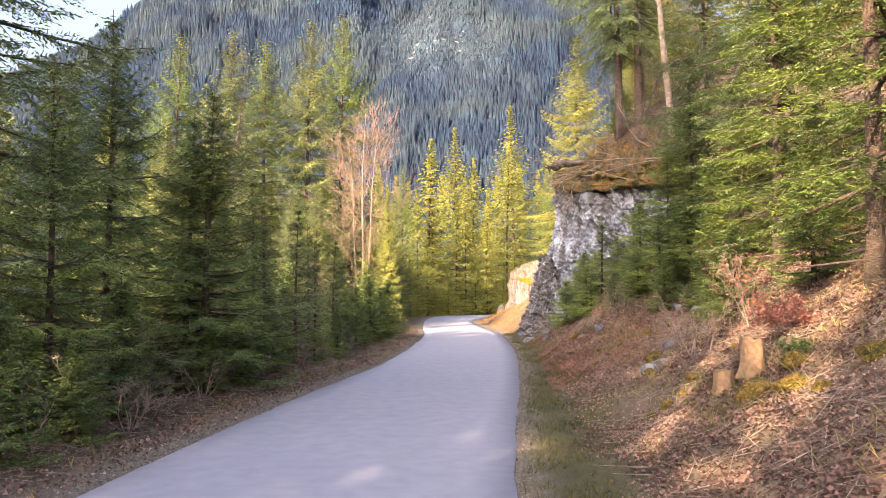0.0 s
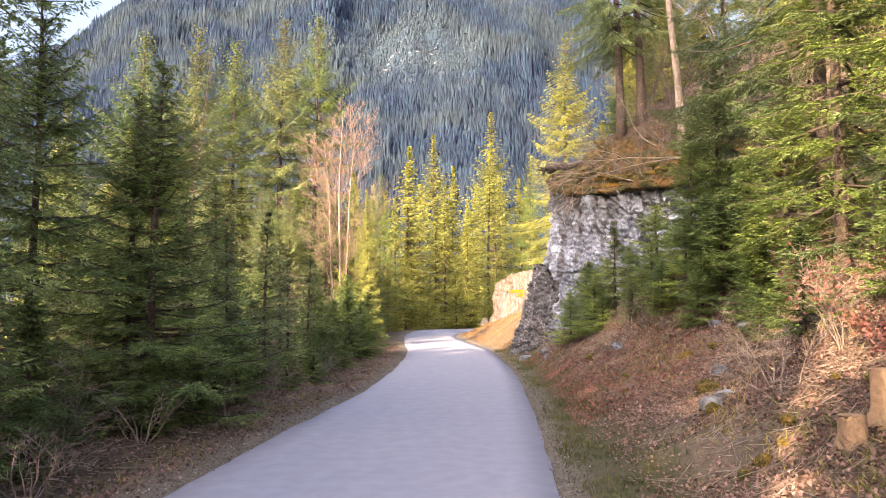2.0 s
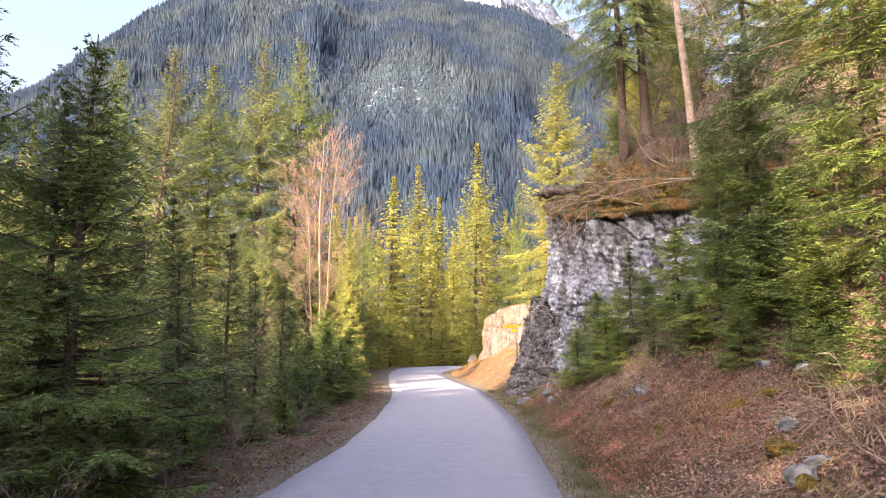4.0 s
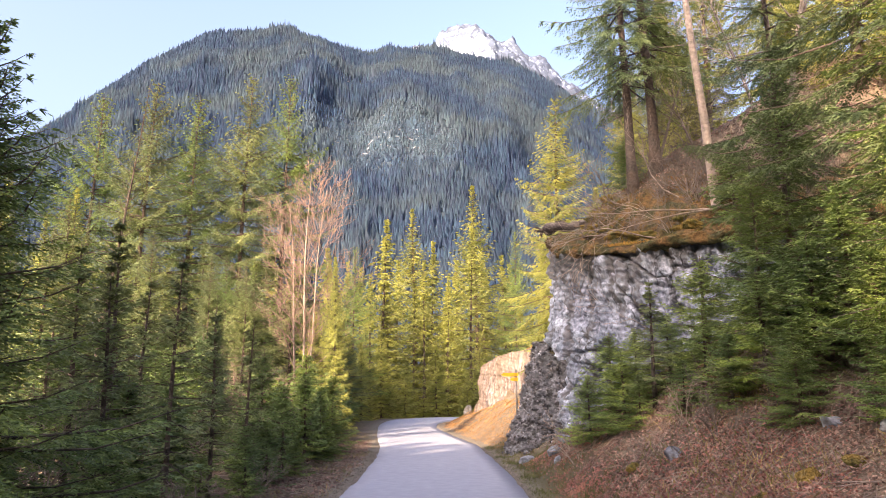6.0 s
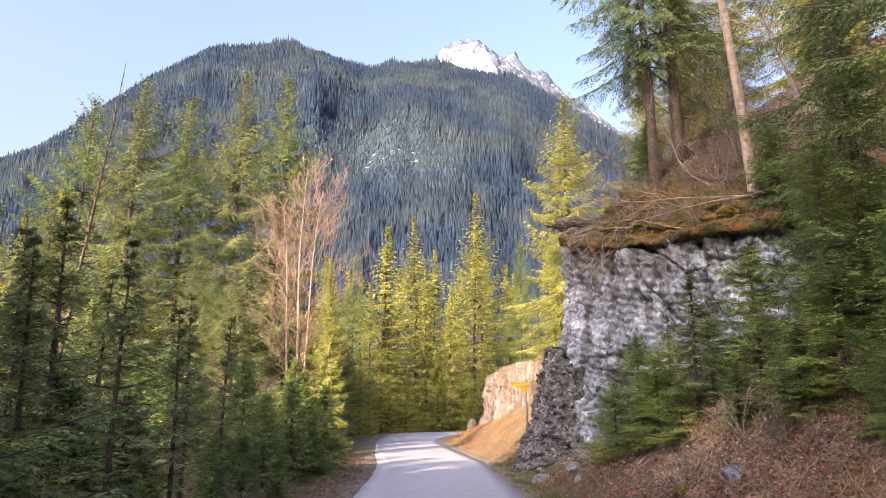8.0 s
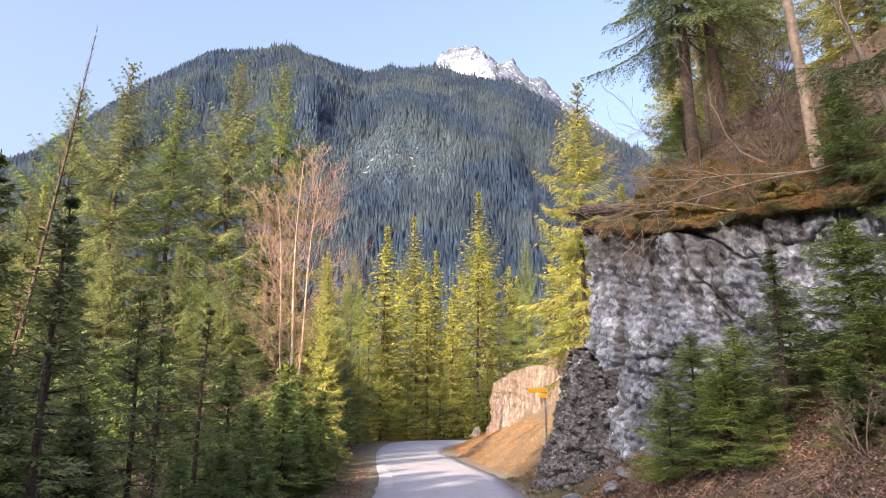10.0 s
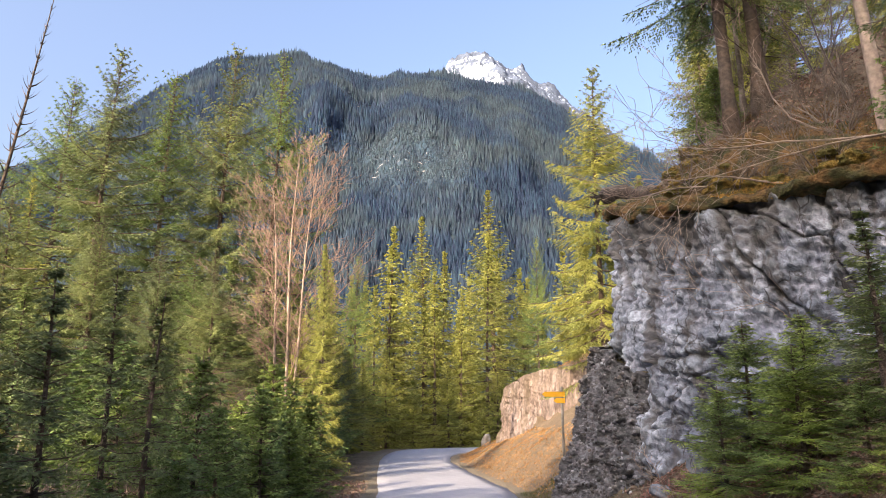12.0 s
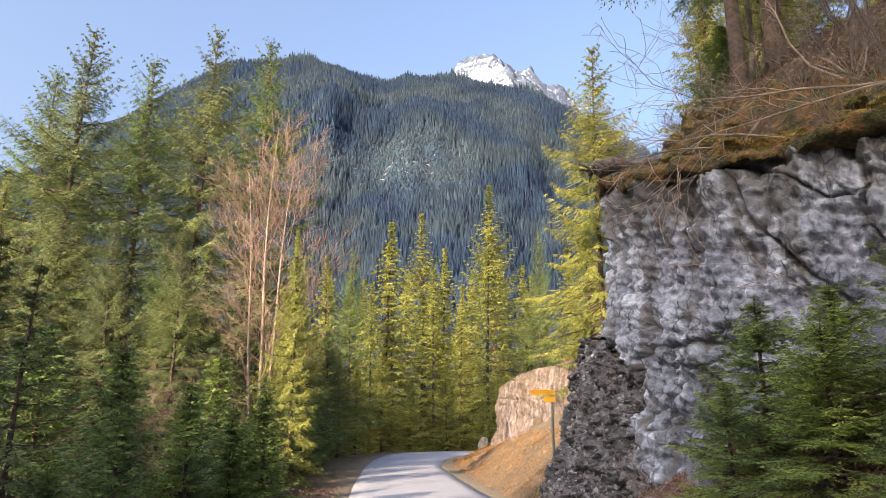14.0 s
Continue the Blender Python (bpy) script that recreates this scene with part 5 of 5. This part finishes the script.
for i, (x, y, s) in enumerate(((3.05, 6.75, 0.20), (3.25, 6.4, 0.16), (3.3, 6.0, 0.13), (3.55, 6.9, 0.17), (2.55, 7.9, 0.10), (3.7, 5.9, 0.16), (3.3, 10.8, 0.20), (3.7, 12.4, 0.16), (2.9, 9.7, 0.11))):
    stone("mossy_stone", x, y, s, "stone cushioned with yellow-green moss on the bank", M_MOSS, 200 + i, 0.75)
for i, (x, y, s, k) in enumerate(((2.95, 9.8, 0.17, 0.6), (3.15, 9.9, 0.12, 0.6), (3.7, 11.3, 0.15, 0.6), (4.6, 12.4, 0.13, 0.5), (5.15, 19.3, 0.36, 1.2), (3.15, 20.9, 0.20, 0.7), (2.75, 22.0, 0.20, 0.6), (3.35, 14.9, 0.14, 0.6), (4.5, 13.2, 0.15, 0.6), (3.0, 19.9, 0.13, 0.6))):
    stone("boulder", x, y, s, "pale grey limestone boulder on the bank", M_ROCK, 230 + i, k)
for i in range(15):
    y = random.uniform(7.5, 18.5)
    x = float(road_right(y)) + random.uniform(1.2, 3.2)
    stone("mossy_stone", x, y, random.uniform(0.06, 0.14), "small stone cushioned with moss among fallen leaves", M_MOSS, 600 + i, 0.55, n=2)
for i, (x, y, s, k) in enumerate(((2.35, 52.4, 0.55, 0.9), (3.9, 45.4, 0.28, 1.5), (1.6, 53.2, 0.4, 0.8))):
    stone("boulder", x, y, s, "grey boulder beside the bend of the lane", M_CONGLOM, 260 + i, k)


def signpost(x, y):
    root = new("signpost")
    g = float(land(x, y))
    root.location = (x, y, g)
    top = 2.30 - g
    v, f = stem([(0, 0, -0.3), (0, 0, 0.5), (0, 0, top - 0.01), (0, 0, top)], (0.03, 0.03, 0.03, 0.024), 10)
    part("post", mesh_of("post", v, f, M_POST, True), root, "slim dark metal post")
    for zc, L, hh, off in ((top - 0.16, 0.46, 0.11, 0.0), (top - 0.30, 0.20, 0.11, 0.0)):
        bm = bmesh.new()
        pts = [(0.06, -hh / 2), (0.06, hh / 2), (-L + 0.07, hh / 2), (-L, 0), (-L + 0.07, -hh / 2)]
        low = [bm.verts.new((px, -0.036, zc + pz)) for px, pz in pts]
        face = bm.faces.new(low)
        got = bmesh.ops.extrude_face_region(bm, geom=[face])
        bmesh.ops.translate(bm, verts=[q for q in got["geom"] if isinstance(q, bmesh.types.BMVert)], vec=(0, -0.012, 0))
        bmesh.ops.recalc_face_normals(bm, faces=bm.faces)
        part("arrow_board", bm_mesh("arrow_board", bm, M_SIGN), root, "yellow arrow-shaped hiking board")
    tagged(root, "yellow hiking signpost beside the road", "signpost")


signpost(3.38, 26.73)


RUBBLE = []
for i in range(6):
    bm = bmesh.new()
    bmesh.ops.create_icosphere(bm, subdivisions=1, radius=1.0)
    rng = np.random.default_rng(700 + i)
    for v in bm.verts:
        v.co = Vector((v.co.x * 1.0, v.co.y * 0.75, v.co.z * 0.5)) * rng.uniform(0.65, 1.2)
    RUBBLE.append(bm_mesh("rubble_stone", bm, M_RUBBLE))
face = np.array([v.co[:] for v in outcrop.data.vertices])
rng = np.random.default_rng(77)
for i in range(330):
    x, y, z = face[rng.integers(0, len(face))]
    if z < 0.0 or y > 26.6:
        continue
    ob = part("rubble_stone", RUBBLE[i % 6], outcrop)
    k = 0.03 + 0.06 * rng.random() ** 2
    ob.matrix_basis = Matrix.Translation((x, y, z)) @ Euler(tuple(rng.uniform(-0.6, 0.6, 3) + (0, 0, 3 * i))).to_matrix().to_4x4() @ Matrix.Diagonal((k, k, k, 1))
n = 3200
pick = face[rng.integers(0, len(face), n)]
pick = pick[pick[:, 1] < 26.6]
n = len(pick)
octa = np.array([(1, 0, 0), (-1, 0, 0), (0, 1, 0), (0, -1, 0), (0, 0, 1), (0, 0, -1)], float)
tri8 = np.array([(0, 2, 4), (2, 1, 4), (1, 3, 4), (3, 0, 4), (2, 0, 5), (1, 2, 5), (3, 1, 5), (0, 3, 5)])
size = (0.016 + 0.042 * rng.random(n) ** 2)[:, None, None]
turned = np.array([Euler(tuple(e)).to_matrix() for e in rng.uniform(-1.5, 1.5, (n, 3))])
grit = np.einsum("nij,nkj->nki", turned, octa[None] * rng.uniform(0.6, 1.3, (n, 6, 1)) * size) + pick[:, None]
grit_faces = (np.arange(n)[:, None, None] * 6 + tri8[None]).reshape(-1, 3)
M_GRIT = material("conglomerate_stones", (0.155, 0.16, 0.185), 0.9, 0.4, 14.0, 0.3, (0.065, 0.06, 0.06), 3.0, per="island", swing=0.6)
tagged(part("rubble", mesh_of("rubble", grit.reshape(-1, 3), grit_faces, M_GRIT), outcrop), kind="stuff")
for i, (x, y, s, k) in enumerate(((3.85, 20.4, 0.34, 0.7), (4.3, 19.9, 0.26, 0.9), (3.45, 21.0, 0.18, 0.6))):
    stone("boulder", x, y, s, "broken pale limestone block at the cliff's foot", M_ROCK, 280 + i, k)


# ---- litter, grass, twigs ----
def scatter(n, seed, area, chance):
    rng = np.random.default_rng(seed)
    x, y = rng.uniform(area[0], area[1], n), rng.uniform(area[2], area[3], n)
    keep = rng.random(n) < chance(x, y)
    x, y = x[keep], y[keep]
    return rng, np.stack([x, y, land(x, y)], -1)


def leaf_litter(name, n, seed, area, chance, size, mat, label):
    rng, o = scatter(n, seed, area, chance)
    k = len(o)
    g = rng.normal(0, 1, (k, 3)) * (1, 1, 0.45)
    g /= np.linalg.norm(g, axis=1, keepdims=True)
    w = np.cross(g, np.array([0, 0, 1.0]) + rng.normal(0, 0.4, (k, 3)))
    w /= np.linalg.norm(w, axis=1, keepdims=True)
    L = size * rng.uniform(0.6, 1.4, k)
    o[:, 2] += rng.uniform(0.0, 0.03, k)
    v, f = leaf_quads(o - g * L[:, None] * 0.5, g, w, L, L * rng.uniform(0.3, 0.48, k), rng.choice([-0.8, 0.8]))
    tagged(new(name, mesh_of(name, v, f, mat)), label, "leaves", kind="stuff")


def east(x, y):
    return x - road_right(y)


def west(x, y):
    return road_left(y) - x


leaf_litter("leaf_litter", 230000, 1, (1.2, 7.5, 3.5, 24), lambda x, y: smooth(0.5, 1.3, east(x, y)) * smooth(0.05, -0.1, inside_of(CLIFF, x, y)) * np.clip(0.55 + 0.7 * fbm(x * 0.8, y * 0.8, 0, 3, 44), 0.05, 1), 0.038, M_LEAF, "dry fallen beech leaves covering the bank")
leaf_litter("red_leaf_litter", 80000, 2, (1.4, 5.4, 10, 22), lambda x, y: smooth(0.4, 0.8, east(x, y)) * smooth(3.4, 2.2, east(x, y)) * np.clip(0.55 + 1.1 * fbm(x * 0.9, y * 0.9, 0, 3, 61), 0.05, 1) * smooth(9.5, 12.5, y) * smooth(0.05, -0.1, inside_of(CLIFF, x, y)), 0.037, M_RED, "russet fallen leaves below the cliff")
leaf_litter("verge_litter", 44000, 3, (-6.0, -1.0, 4.0, 30), lambda x, y: smooth(0.05, 0.5, west(x, y)) * smooth(3.0, 1.2, west(x, y)) * 0.8, 0.042, M_LEAF, "dry brown leaves along the verge")
M_CHIP = material("gravel_chips", (0.24, 0.215, 0.19), 0.9, 0.3, 20.0, 0.0, (0.14, 0.12, 0.10), 4.0, per="island", swing=0.5)
leaf_litter("road_gravel", 60000, 5, (-4.0, 2.8, 3.5, 26), lambda x, y: np.where(x < 0.2, smooth(0.55, 0.1, west(x, y)) * smooth(-0.06, 0.02, west(x, y)), smooth(0.4, 0.05, east(x, y)) * smooth(-0.06, 0.02, east(x, y))), 0.026, M_CHIP, "loose grey gravel along the asphalt's edges")
leaf_litter("slope_litter", 24000, 6, (4.5, 13.0, 17, 29), lambda x, y: smooth(1.2, 2.0, inside_of(CLIFF, x, y)), 0.06, M_LEAF, "dry brown leaves on the slope above the cliff")
leaf_litter("bank_litter", 52000, 4, (1.8, 8.0, 26, 44), lambda x, y: smooth(0.2, 0.8, east(x, y)) * np.where((x < 4.5) | (inside_of(SUNNY, x, y) > 0.2), 0.8, 0.0), 0.034, M_STRAW, "orange-brown straw and leaves on the sunny bank")


def grass(name, n, seed, area, chance, tall, mat, label, lean=0.6, level=None):
    rng, o = scatter(n, seed, area, chance)
    if level:
        o[:, 2] = np.maximum(o[:, 2], level(o[:, 0], o[:, 1]))
    k = len(o)
    g = rng.normal(0, lean, (k, 3))
    g[:, 2] = np.abs(g[:, 2]) * 0.4 + 0.7
    g /= np.linalg.norm(g, axis=1, keepdims=True)
    w = np.cross(g, rng.normal(0, 1, (k, 3)))
    w /= np.linalg.norm(w, axis=1, keepdims=True)
    L = tall * rng.uniform(0.5, 1.4, k)
    v, f = leaf_quads(o, g, w, L, np.full(k, 0.004) * rng.uniform(0.7, 1.5, k), 0)
    tagged(new(name, mesh_of(name, v, f, mat)), label, "grass", kind="stuff")


M_GREEN = material("verge_grass", (0.075, 0.095, 0.03), 0.8, 0.3, 8.0, 0.0, (0.13, 0.12, 0.05), 0.8, per="island", through_light=0.3)
grass("verge_grass", 110000, 11, (0.3, 4.2, 3.5, 27), lambda x, y: smooth(0.02, 0.25, east(x, y)) * smooth(1.5, 0.7, east(x, y)) * np.clip(0.5 + fbm(x * 2.5, y * 2.5, 0, 3, 45), 0.1, 1), 0.075, M_GREEN, "short green and straw-coloured verge grass")
grass("dry_grass", 18000, 12, (1.8, 5.2, 4, 20), lambda x, y: smooth(1.0, 1.8, east(x, y)) * np.clip(fbm(x * 1.1, y * 1.1, 3, 3, 46) * 1.2, 0, 1) * smooth(0.0, -0.2, inside_of(CLIFF, x, y)), 0.16, M_GRASS, "tufts of dry straw-coloured grass on the bank", 0.9)
grass("verge_straw", 26000, 13, (-5.5, -0.5, 4, 34), lambda x, y: smooth(0.1, 0.5, west(x, y)) * smooth(2.0, 0.9, west(x, y)) * np.clip(0.35 + fbm(x * 1.7, y * 1.7, 0, 3, 47), 0, 1), 0.11, M_GRASS, "dry straw along the shaded verge", 0.8)
M_BRINK = material("brink_moss", (0.17, 0.095, 0.03), 0.9, 0.4, 6.0, 0.0, (0.06, 0.05, 0.03), 2.2, per="island", through_light=0.2)
M_ORANGE = material("orange_moss", (0.27, 0.15, 0.03), 0.9, 0.4, 6.0, 0.0, (0.12, 0.11, 0.03), 2.5, per="island", through_light=0.2)
M_SOIL = material("root_soil", (0.055, 0.04, 0.03), 0.95, 0.4, 12.0, 0.0, (0.10, 0.07, 0.045), 2.0, per="island")
grass("brink_roots", 26000, 15, (3.2, 8.0, 18, 29), lambda x, y: smooth(-0.16, -0.06, inside_of(CLIFF, x, y)) * smooth(0.25, 0.1, inside_of(CLIFF, x, y)), 0.15, M_SOIL, "dark roots and soil fringe on the brink", 1.8, lambda x, y: cliff_top(y) - 0.04)
grass("hanging_moss", 90000, 16, (3.2, 8.0, 18, 29), lambda x, y: smooth(-0.12, 0.0, inside_of(CLIFF, x, y)) * smooth(2.2, 1.0, inside_of(CLIFF, x, y)) * np.clip(0.4 + 1.6 * fbm(x * 1.6, y * 1.6, 0, 3, 52), 0, 1), 0.075, M_ORANGE, "orange and olive moss along the brink", 1.3, lambda x, y: cliff_top(y) + 0.10 + 0.12 * smooth(0.1, 1.0, inside_of(CLIFF, x, y)))
grass("brink_grass", 110000, 14, (3.2, 8.0, 18, 29), lambda x, y: smooth(0.6, 0.8, inside_of(CLIFF, x, y)) * smooth(4.2, 1.5, inside_of(CLIFF, x, y)) * np.clip(0.6 + 1.2 * fbm(x * 1.3, y * 1.3, 0, 3, 49), 0.15, 1), 0.10, M_BRINK, "brown-olive moss and withered grass on the brink", 1.0)


def leafy_shrub(name, x, y, h, wide, n, mat, label, seed):
    rng = np.random.default_rng(seed)
    root = new(name)
    root.location = (x, y, float(land(x, y)) - 0.03)
    segs = []
    for s in range(6):
        a = rng.uniform(0, 6.28)
        segs += bare(seed * 7 + s, (0, 0, 0), (wide * math.cos(a) / h, wide * math.sin(a) / h, 1), h * rng.uniform(0.7, 1), 0.008, 2, 7, 0.7, 0.1, 0.15)
    tagged(part("stemwork", wood_mesh("stemwork", segs, M_TWIG, 3, 0.003), root), kind="stuff")
    ends = np.array([q[1] for q in segs if q[1][2] > h * 0.3])
    o = ends[rng.integers(0, len(ends), n)] + rng.normal(0, 0.035, (n, 3))
    g = rng.normal(0, 1, (n, 3)) + (0, 0, -0.3)
    g /= np.linalg.norm(g, axis=1, keepdims=True)
    w = np.cross(g, rng.normal(0, 1, (n, 3)))
    w /= np.linalg.norm(w, axis=1, keepdims=True)
    L = 0.045 * rng.uniform(0.7, 1.3, n)
    v, f = leaf_quads(o, g, w, L, L * 0.33)
    tagged(part("foliage", mesh_of("foliage", v, f, mat), root, "dry russet leaves"), kind="stuff")
    tagged(root, label, "shrub")


leafy_shrub("beech_shrub", 3.9, 7.75, 0.42, 0.6, 800, M_RED, "low beech shrub with withered russet leaves", 1)
leafy_shrub("beech_shrub", 4.15, 9.3, 1.25, 0.4, 260, M_RED, "thin beech sapling with withered russet leaves", 2)
leafy_shrub("beech_shrub", 4.3, 8.9, 0.5, 0.45, 500, M_RED, "low beech shrub with withered russet leaves", 3)
leafy_shrub("green_shrub", 3.6, 7.15, 0.28, 0.35, 500, M_NEEDLE, "low dark green shrub beside the stump", 4)


def sticks(name, n, seed, area, chance, label):
    rng, o = scatter(n, seed, area, chance)
    k = len(o)
    a = rng.uniform(0, 6.28, k)
    L = rng.uniform(0.12, 0.6, k)
    d = np.stack([np.cos(a), np.sin(a), 0 * a], -1) * L[:, None]
    q = o + d
    q[:, 2] = land(q[:, 0], q[:, 1])
    o[:, 2] += 0.015
    q[:, 2] += rng.uniform(0.0, 0.10, k)
    v, f = tubes(o, q, np.full(k, 0.0042) * rng.uniform(0.6, 1.6, k), np.full(k, 0.002), 3)
    tagged(new(name, mesh_of(name, v, f, M_TWIG)), label, "twigs", kind="stuff")


sticks("fallen_twigs", 4000, 21, (1.6, 6.0, 4, 22), lambda x, y: smooth(0.9, 1.5, east(x, y)) * smooth(0.0, -0.2, inside_of(CLIFF, x, y)), "grey fallen twigs strewn over the bank")
sticks("fallen_twigs", 4200, 22, (-6.5, -1.2, 4, 28), lambda x, y: smooth(0.4, 1.0, west(x, y)), "grey fallen twigs strewn under the trees")


# ---- mountain ----
AZ = (-60, -45, -36, -30.5, -27.5, -24, -22.5, -20.3, -16.6, -15.3, -9.9, -7, -2.6, -1.2, 2.8, 7.6, 11.1, 14.3, 15.9, 20, 30, 50)
EL = (8, 10.5, 13, 16.6, 18.5, 21.9, 23.2, 25, 27.4, 27.8, 28.6, 28.1, 27.3, 27.7, 27.8, 27.0, 26.2, 24.3, 23.2, 20.5, 16, 11)


def hill(az, r):
    top = np.tan(np.radians(np.interp(az, AZ, EL)))
    r1 = 820 + 60 * fbm(az * 0.08, 0, 0, 2, 70)
    t = np.clip((r - 200) / (r1 - 200), 0, None)
    z = r1 * top * np.where(t < 1, t ** 1.12, 1 - 0.5 * (t - 1))
    gully = fbm(az * 0.13, r * 0.0025, 1.0, 4, 71)
    return z + 32 * gully * np.clip(t * 2, 0, 1) * np.clip((1.0 - t) * 3.5, 0, 1) - 3


def clearing(a, r):
    """How far a place on the mountainside is cleared: two felled bands with a belt of wood between them."""
    low = np.exp(-(((a + 1.0) / 8.0) ** 2)) * np.exp(-(((r - 500 + 4 * a) / 75) ** 2))
    high = np.exp(-(((a + 6.0) / 5.0) ** 2)) * np.exp(-(((r - 655 + 3 * a) / 26) ** 2))
    return np.clip(low + high + 0.25 * vnoise(a * 0.8, r * 0.03, 0, 79) * (low + high), 0, 1)


az = np.linspace(-60, 50, 260)
rr = np.linspace(190, 1150, 90)
A, Rr = np.meshgrid(az, rr, indexing="ij")
hz = hill(A, Rr)
hx, hy = Rr * np.sin(np.radians(A)), Rr * np.cos(np.radians(A))
mountain = new("mountain", mesh_of("mountain", np.stack([hx, hy, hz], -1).reshape(-1, 3), grid_faces(260, 90, True), M_HAZY_HILL, True, {"snow": (clearing(A, Rr) * 0.33 - 0.46).ravel()}))
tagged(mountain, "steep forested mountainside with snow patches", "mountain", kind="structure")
blend_by(M_HAZY_HILL, "snow", (0.75, 0.77, 0.8), (0.6, 0.6, 0.62), 0.22, 5.0)


def forest(n):
    rng = np.random.default_rng(5)
    a = rng.uniform(-41, 24, n)
    r = rng.uniform(205 ** 1.4, 880 ** 1.4, n) ** (1 / 1.4)
    c = clearing(a, r)
    keep = rng.random(n) > c * 0.6
    a, r, c = a[keep], r[keep], c[keep]
    z = hill(a, r)
    x, y = r * np.sin(np.radians(a)), r * np.cos(np.radians(a))
    n = len(a)
    old = smooth(0.15, 0.6, vnoise(a * 0.30, r * 0.010, 0, 77) + 0.5 * vnoise(a * 1.1, r * 0.035, 0, 78)) * (1 - c)
    h = (rng.gamma(14.0, 0.40, n) + 1.6) * (1 + 0.75 * old) * (1 - 0.6 * smooth(0.25, 0.7, c)) * np.interp(r, (200, 600), (0.42, 1.0)) + 1.2
    w = (h + 1) * rng.uniform(0.14, 0.21, n) / (1 + 0.45 * old)
    ang = np.arange(3) * np.pi * 2 / 3
    rad = w[:, None] * rng.uniform(0.7, 1.2, (n, 3))
    th = ang[None] + rng.uniform(0, 6.28, n)[:, None]
    ring = np.stack([x[:, None] + rad * np.cos(th), y[:, None] + rad * np.sin(th), z[:, None] + rng.uniform(-0.1, 0.15, (n, 3)) * h[:, None]], -1)
    tip = np.stack([x, y, z + h], -1)[:, None]
    v = np.concatenate([ring, tip], 1).reshape(-1, 3)
    base = np.arange(n)[:, None, None] * 4
    j = np.arange(3)[None, None]
    f = np.stack([base + j, base + (j + 1) % 3, base + 3 + 0 * j], -1).reshape(-1, 3)
    ob = new("far_forest", mesh_of("far_forest", v, f, M_HAZY_FAR, True))
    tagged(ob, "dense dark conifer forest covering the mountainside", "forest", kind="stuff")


forest(110000)


def peak():
    xs, ys = np.linspace(-150, 1000, 190), np.linspace(2600, 3100, 110)
    x, y = np.meshgrid(xs, ys, indexing="ij")
    x0, y0, top = 335.0, 3000.0, 1745.0
    lx, dy = x - x0, np.maximum(y0 - y, 0)
    left = top + 0.60 * lx - 1.05 * dy
    right = top - 0.66 * lx - 0.78 * dy
    z = np.minimum(left, right) - 1.2 * np.maximum(y - y0, 0)
    z = np.minimum(z, top - 14 - 0.12 * np.abs(lx - 25))
    z = z + 70 * np.exp(-(((x - 540) / 34) ** 2) - (((y - 3010) / 90) ** 2)) + 50 * np.exp(-(((x - 690) / 60) ** 2) - (((y - 3010) / 90) ** 2))
    z = z + 55 * (1 - np.abs(fbm(x * 0.006, y * 0.006, 0.0, 5, 90, 0.6))) - 40
    blocks, joint = facets(x * 0.03 + 0.4 * fbm(x * 0.01, y * 0.01, 0, 3, 95), y * 0.03 + z * 0.02, 96)
    z = z + 9 * blocks - 8 * smooth(0.10, 0.0, joint)
    band = fbm(x * 0.004, y * 0.004, z * 0.055, 4, 93, 0.6)
    snow = np.where(left < right, 0.24, 0.02) - 0.42 * smooth(-0.1, 0.5, band) - 0.20 * smooth(0.12, 0.0, joint) - 0.15 * smooth(-0.2, 0.4, fbm(x * 0.02, y * 0.02, z * 0.02, 3, 92))
    ob = new("snowy_peak", mesh_of("snowy_peak", np.stack([x, y, z], -1).reshape(-1, 3), grid_faces(190, 110), M_HAZY_PEAK, False, {"snow": snow.ravel()}))
    # snow colours tinted blue to offset the warm sun on them
    blend_by(M_HAZY_PEAK, "snow", (0.52, 0.64, 0.88), (0.42, 0.53, 0.75), 0.07, 6.0)
    tagged(ob, "snow-covered rocky mountain peak", "mountain peak", kind="structure")


peak()
